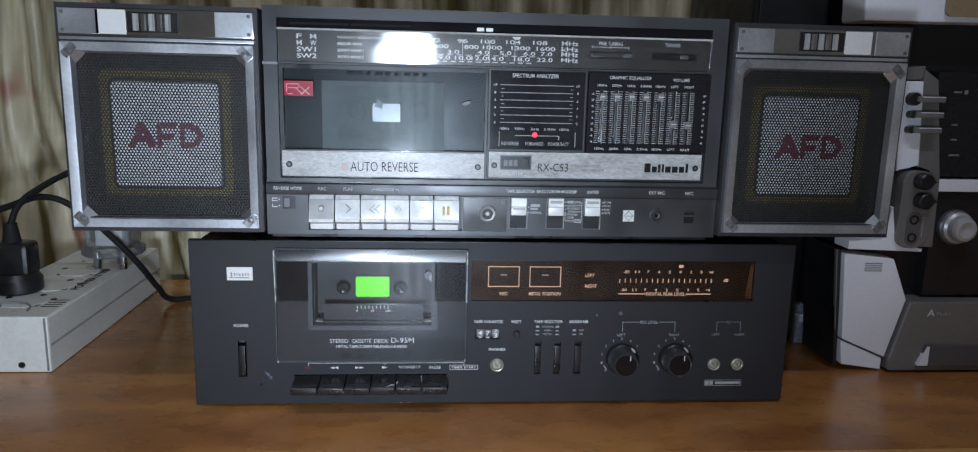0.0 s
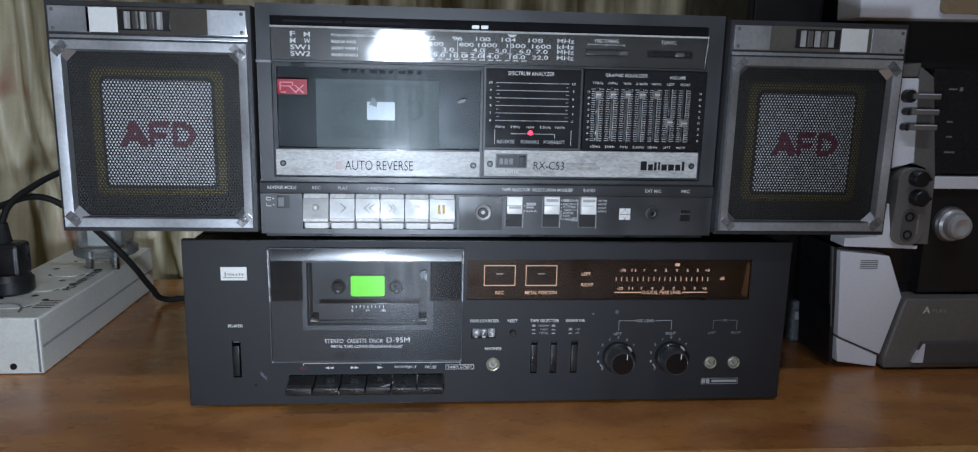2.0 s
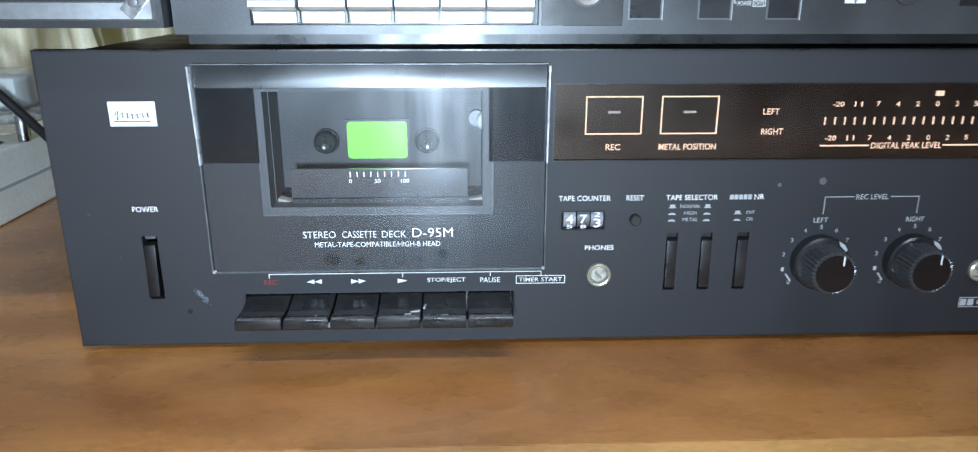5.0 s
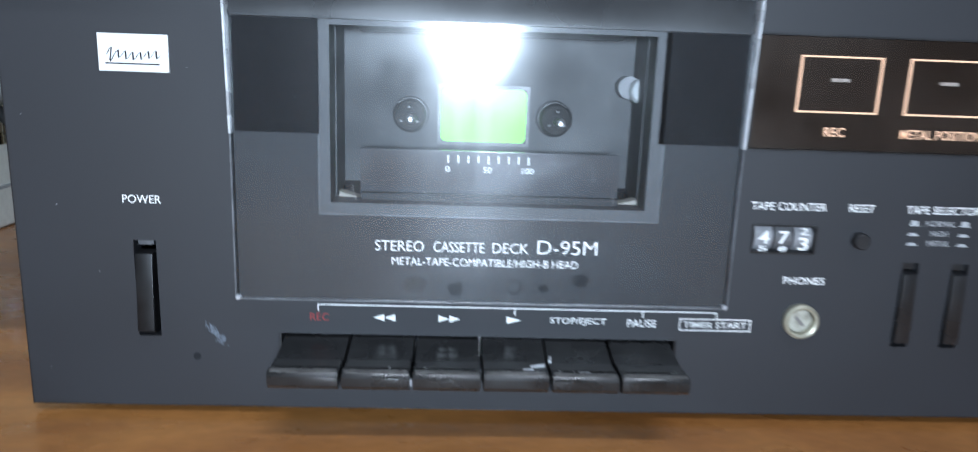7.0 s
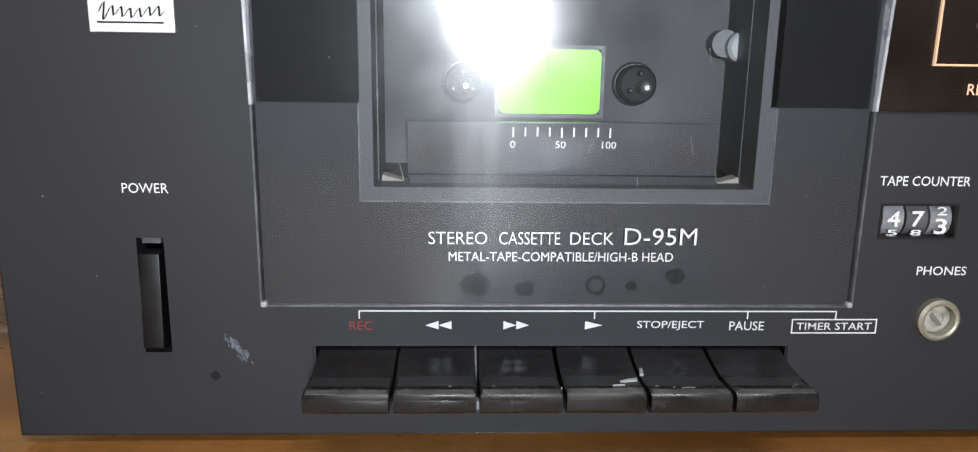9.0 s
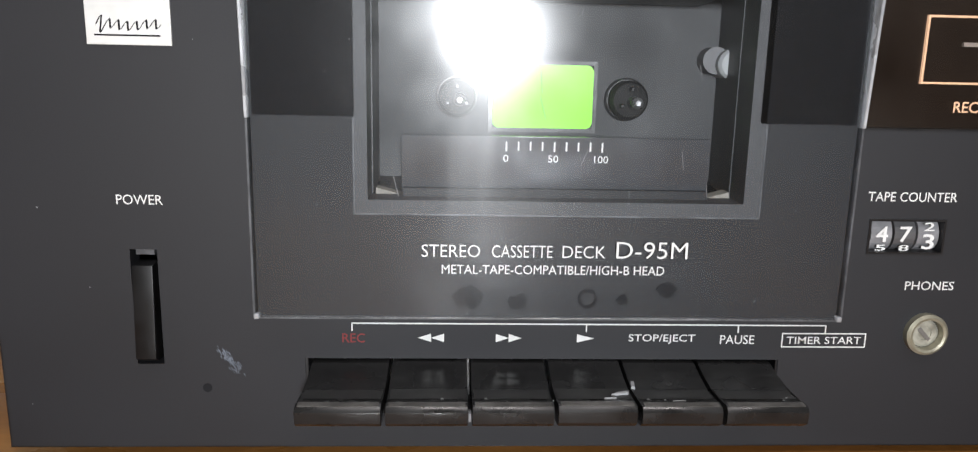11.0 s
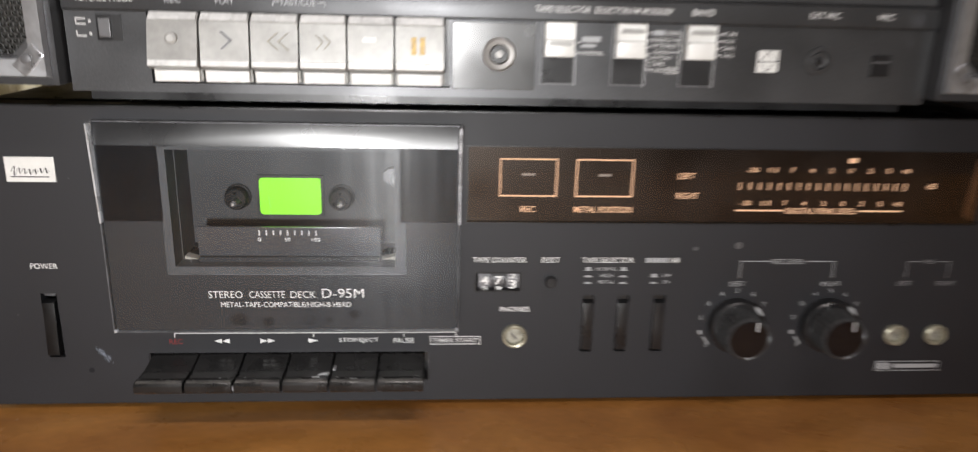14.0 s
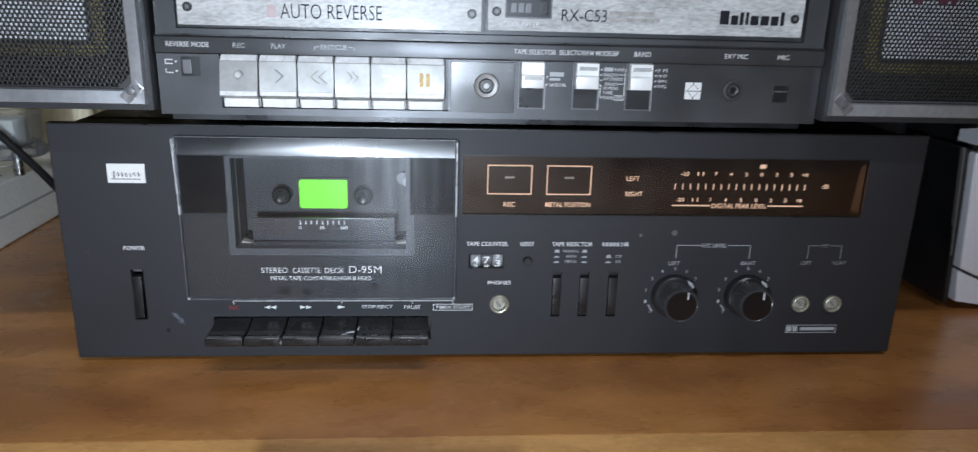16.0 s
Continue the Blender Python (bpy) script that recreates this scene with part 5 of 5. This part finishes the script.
# ---- loose things ----
def tape():
    c = thing("cassette_tape", "white compact cassette with pink marks lying on the table", "cassette", -58, -150, 0, -5)
    k = dict(parent=c, local=True)
    half = part("shell", prism([(-51, -32), (51, -32), (51, 28.5), (48, 32), (-48, 32), (-51, 28.5)], "z", 6.2, 11.8, 0.8, 3), TAPE, label="glossy white upper half", **k)
    part("lower_half", prism([(-51, -32), (51, -32), (51, 28.5), (48, 32), (-48, 32), (-51, 28.5)], "z", 0.2, 5.8, 0.8, 3), TAPE, label="white lower half", **k)
    part("seam", prism([(-50.6, -31.6), (50.6, -31.6), (50.6, 28.5), (47.8, 31.6), (-47.8, 31.6), (-50.6, 28.5)], "z", 5.6, 6.4), SEAM, **k)
    part("head_bulge", prism([(-34, -32), (34, -32), (31, -24), (-31, -24)], "z", 11.6, 13.2, 0.5), TAPE, **k)
    for x in (-21.2, 21.2):
        part("hub", turned(x, 2, [(5.6, 11.6), (5.6, 12.0), (4.6, 12.05), (4.4, 11.2)], 24, axis="z"), BADGE, label="pale drive hub", **k)
        for n in range(6):
            a = n * math.pi / 3
            part("hub_tooth", box(x + 3.4 * math.cos(a) - 0.6, x + 3.4 * math.cos(a) + 0.6, 2 + 3.4 * math.sin(a) - 0.6, 2 + 3.4 * math.sin(a) + 0.6, 11, 12.1), TAPE, **k)
    part("pink_dot", turned(-37, 6, [(3, 11.7), (3, 11.9)], 20, axis="z"), PINK, label="pink printed dot", **k)
    part("pink_square", box(35, 41, 3.5, 9.5, 11.7, 11.9), PINK, label="pink printed square", **k)
    for a, b in ((-36, -19.4), (-17.4, -12.4), (-10, 3), (5, 17)):
        part("title_bar", box(a, b, 21, 25, 11.75, 11.88), DIMPR, label="dark title print", **k)
    for a, b, d, e in ((21, 26, 22.4, 24), (31, 41, 22.6, 24.2), (29, 44, 20.6, 21.4)):
        part("title_bar", box(a, b, d, e, 11.75, 11.88), DIMPR, label="dark title print", **k)


def power_strip():
    p = thing("power_strip", "long white metal extension socket strip lying on the table", "power strip", -385, 187, 0)
    part("case", box(-424, -346.5, 66, 309, 0.4, 46, 1.6), ENAMEL, p)
    part("lid_edge", box(-346.6, -345.6, 67, 308, 21.6, 23.4), GREYPR, p)
    part("end_seam", box(-349.4, -348, 65.4, 66.4, 2, 45), DIMPR, p)
    part("end_screw", turned(-368.5, 6.6, [(2.7, 66.2), (2.5, 65.4), (1.4, 65.2)], 20), BLACK, p)
    for y in (102, 150, 200, 252):
        for dx, dy, q in ((-404, 14, 3.6), (-414, -6, 3.2), (-388, -6, 3.2), (-396, 24, 2.8), (-420, 16, 2.8), (-382, 12, 2.8)):
            part("socket_hole", turned(dx + 18, y + dy, [(q, 45.9), (q, 46.15)], 22, axis="z"), BLACK, p)
        part("socket_ring", turned(-383, y + 4, [(17, 45.9), (17, 46.3), (16.4, 46.35)], 36, axis="z"), ENAMEL, p)
    for i in range(4):
        part("vent_line", box(-364, -350, 92 + i * 6, 93.8 + i * 6, 45.9, 46.15), DARKPR, p)
    letters("POWER STRIP", 0, 74, 0, 7, 0, DARKPR, p, 0.02, turn=pose(-0.357, 0.142, 0.0462, -90, 0, 90))
    # translucent plug standing on its pins
    g = thing("plug", "cloudy clear mains plug with thick metal pins in the white strip", "plug", -356, 216, 46)
    for x, y in ((-371, 216), (-343 - 4, 216), (-358, 238)):
        part("pin", turned(x, y, [(3.4, 46), (3.6, 47), (3.6, 63)], 20, axis="z"), STEEL, g)
    part("flange", turned(-358, 224, [(27, 60), (28.5, 61.5), (28.5, 66), (26, 67.5)], 40, axis="z"), CLOUDY, g)
    part("plug_body", box(-378, -338, 206, 244, 67.6, 92, 5, 3), CLOUDY, g)
    part("plug_core", box(-371, -345, 213, 238, 66, 88, 3), ENAMEL, g)
    # black plugs
    for x, y, h in ((-424, 100, 26), (-404, 138, 30)):
        a = thing("mains_plug", "black moulded mains plug in the white strip", "plug", x, y, 46)
        part("plug_base", turned(x, y, [(17, 46.2), (19, 48), (19, 58), (15, 63)], 36, axis="z"), BLACK, a)
        part("plug_body", prism([(x - 15, y - 11), (x + 15, y - 11), (x + 15, y + 13), (x - 15, y + 13)], "z", 60, 60 + h, 7, 4), BLACK, a)
        part("strain_relief", turned(x - 2, y, [(8, 58 + h), (7, 62 + h), (5, 76 + h)], 20, axis="z"), RUBBER, a)
    tube([(-406, 138, 104), (-404, 148, 118), (-396, 178, 132), (-378, 214, 146), (-350, 238, 168), (-318, 240, 186)], 2.8, "power_cable", RUBBER, None, "black power cable running up behind the speaker", "cable")
    tube([(-426, 100, 100), (-424, 118, 110), (-412, 150, 118), (-394, 182, 121), (-374, 192, 108), (-352, 196, 86), (-330, 206, 55), (-321, 232, 22), (-317, 252, 5), (-300, 260, 3.2), (-235, 266, 3.2)], 2.9, "power_cable", RUBBER, None, "black cable arching behind the speaker and down to the table", "cable")
    tube([(-424, 92, 46.8), (-402, 96, 47), (-384, 100, 47.4), (-372, 92, 46.9), (-368, 80, 46.8)], 0.6, "thin_wire", DIMPR, None, "thin grey wire lying on the white strip", "wire")


def hifi():
    h = thing("mini_hifi", "silver and black mini stereo system standing on the table", "stereo system", 380, 180, 0)
    part("body", box(300, 560, 80, 330, 6, 330, 3), BLACK, h)
    for x in (330, 520):
        part("foot", turned(x, 100, [(12, 0), (12, 7)], 20, axis="z"), RUBBER, h)
        part("foot", turned(x, 300, [(12, 0), (12, 7)], 20, axis="z"), RUBBER, h)
    part("side_panel", prism([(288, 102.5), (331, 98), (346, 63), (333, 12.5), (294, 29)], "y", 60, 80, 1.6, 3), HIFI, h, "flat silver cheek panel")
    part("panel_lines", rects([(306, 321, 94 - 1.6 * i, 94.7 - 1.6 * i) for i in range(5)], 59.7, 60.4), DIMPR, h)
    part("lower_cheek", prism([(294, 27.5), (332, 11.5), (332, 1), (297, 6)], "y", 62, 82, 1.0), HIFI, h)
    part("cheek_edge", prism([(283.4, 104.6), (284.4, 104.6), (290.4, 36), (289.6, 36)], "y", 65, 68), HIFIG, h)
    part("black_cheek", prism([(284, 104), (289, 104), (295, 4), (292, 3)], "y", 66, 120, 0.6), BLACK, h)
    part("lower_front", prism([(347.5, 62.5), (560, 62.5), (560, 2), (335, 2), (334.6, 12.4)], "y", 56, 80, 2.0, 3), HIFIG, h, "warm grey lower front")
    letters("A", 363, 369.4, 50.2, 56, 55.8, WHITE, h)
    letters("PLAY", 371.6, 384, 51, 53.6, 55.8, GREYPR, h)
    t = part("tray", prism([(364, 26), (560, 26), (560, 7), (360, 7)], "y", 53, 57, 1.2), HIFID, h)
    part("tray_corner", prism([(358, 8), (365, 24.5), (367, 24.5), (367, 8)], "y", 52.6, 57), HIFI, t)
    part("lip", prism([(289, 106.6), (289, 114), (316, 114.4), (319.6, 118), (321, 142), (323.4, 142), (325.6, 122), (331, 113), (342, 108.4), (352, 107.6), (352, 104.6)], "y", 58, 80, 0.7), HIFI, h, "thin silver lip")
    m = part("socket_module", prism(rounded(326.5, 353, 108.4, 171.6, 10), "y", 55, 70, 1.2), HIFIG, h, "grey oval module with two knobs and two sockets")
    for x, z in ((341, 163.6), (343, 148)):
        k = part("small_knob", turned(x, z, [(6.6, 55.2), (6.4, 47), (5.4, 46)], 28), BLACK, m)
        part("knob_nose", prism([(x + 4, z - 3.4), (x + 9.2, z), (x + 4, z + 3.4)], "y", 47, 55, 0.5), BLACK, k)
    part("socket_ring", prism(rounded(333.6, 345.4, 111.4, 138.4, 5.5), "y", 54.4, 55.4, 0.4), HIFID, m)
    part("module_line", rects([(347.2, 347.7, 118, 134), (346.6, 349.6, 133.6, 134)], 54.7, 55.2), GREYPR, m)
    for x, z in ((339.4, 132), (339.2, 117.4)):
        part("socket", turned(x, z, [(4, 55), (3.8, 53.8), (2.6, 53.6), (2.4, 55)], 24), BLACK, m)
    part("column", prism([(316, 241.5), (336, 242), (341, 174.6), (334, 175), (323, 170)], "y", 60, 82, 1.2), HIFI, h, "silver column")
    part("grey_column", prism([(337, 251), (349, 243), (361, 163), (363, 108), (352, 108), (352, 172), (341, 174), (336.6, 242)], "y", 61, 82, 0.8), HIFIG, h)
    part("column_cap", prism([(318, 242.5), (336, 243), (338, 254), (322, 252)], "y", 62, 82, 1.5), HIFIG, h)
    for i, z in enumerate((228, 216, 204)):
        l = part("lever_button", box(328, 350.5, 51, 61, z - 2.3, z + 2.3, 1.2, 3), HIFIG, h, "grey lever")
        part("lever_edge", box(331, 349.6, 50.6, 52, z + 1.4, z + 2.0, 0.2), HIFI, l)
        part("lever_pivot", turned(327.4, z, [(5.2 if i == 0 else 3, 60), (5 if i == 0 else 2.8, 54), (3 if i == 0 else 2, 53.6)], 24), BLACK, l)
    part("front_glass", box(352, 560, 66, 82, 166, 250, 1), PANELBLK, h, "black glossy front")
    part("silver_band", box(362, 560, 63, 82, 154, 164, 1), HIFI, h)
    part("lower_glass", box(364, 560, 68, 82, 65, 153, 1), BLACK, h)
    SATIN = mat("satin_silver", (0.5, 0.5, 0.5), 0.35, 0.3, vary=0.1, blot=40)
    k = part("volume_knob", turned(384, 124, [(13.4, 68), (13, 62), (11, 60.5), (10.5, 55), (9.2, 52.8), (6.8, 52), (5.0, 52.6), (0.4, 54)], 40), SATIN, h, "satin silver volume knob with a finger dish")
    part("knob_skirt", turned(384, 124, [(15, 68.2), (14.6, 65), (13.2, 64)], 40), HIFID, k)
    bars("front_mark", [(366, 373, 233.4, 234.6), (375, 378, 232.6, 235.6), (368, 373, 207.6, 208.6), (369, 374, 195.6, 196.8), (369, 378, 183, 184.4)], 65.7, 66.3, DIMPR, h)
    part("top_front", prism([(279, 286), (560, 289), (560, 330), (277, 330)], "y", 56, 90, 2), HIFI, h, "silver top section")
    part("top_panel", prism(rounded(342, 560, 291, 340, 5), "y", 53, 58), TAN, h, "tan lid panel")
    part("neck", box(300, 560, 78, 90, 250, 288), BLACK, h)
    b = thing("black_speaker", "black speaker box standing behind the stereo", "speaker", 256, 215, 0)
    part("cabinet", box(224, 292, 135, 300, 0.3, 330, 4, 3), BLACK, b)
    part("speaker_front", box(229, 287, 133, 136, 12, 318, 1.2), SPK, b)
    c = thing("plastic_clip", "small cloudy plastic clip on the table beside the stereo", "clip", 296, 150, 0)
    part("clip_body", box(288, 297, 128, 140, 0.3, 38, 2, 2), CLOUDY, c)
    part("clip_arm", box(289, 296, 124, 129, 22, 30, 1), GREYPR, c)


room()
table()
curtain()
deck()
radio()
tape()
power_strip()
hifi()
press_letters()
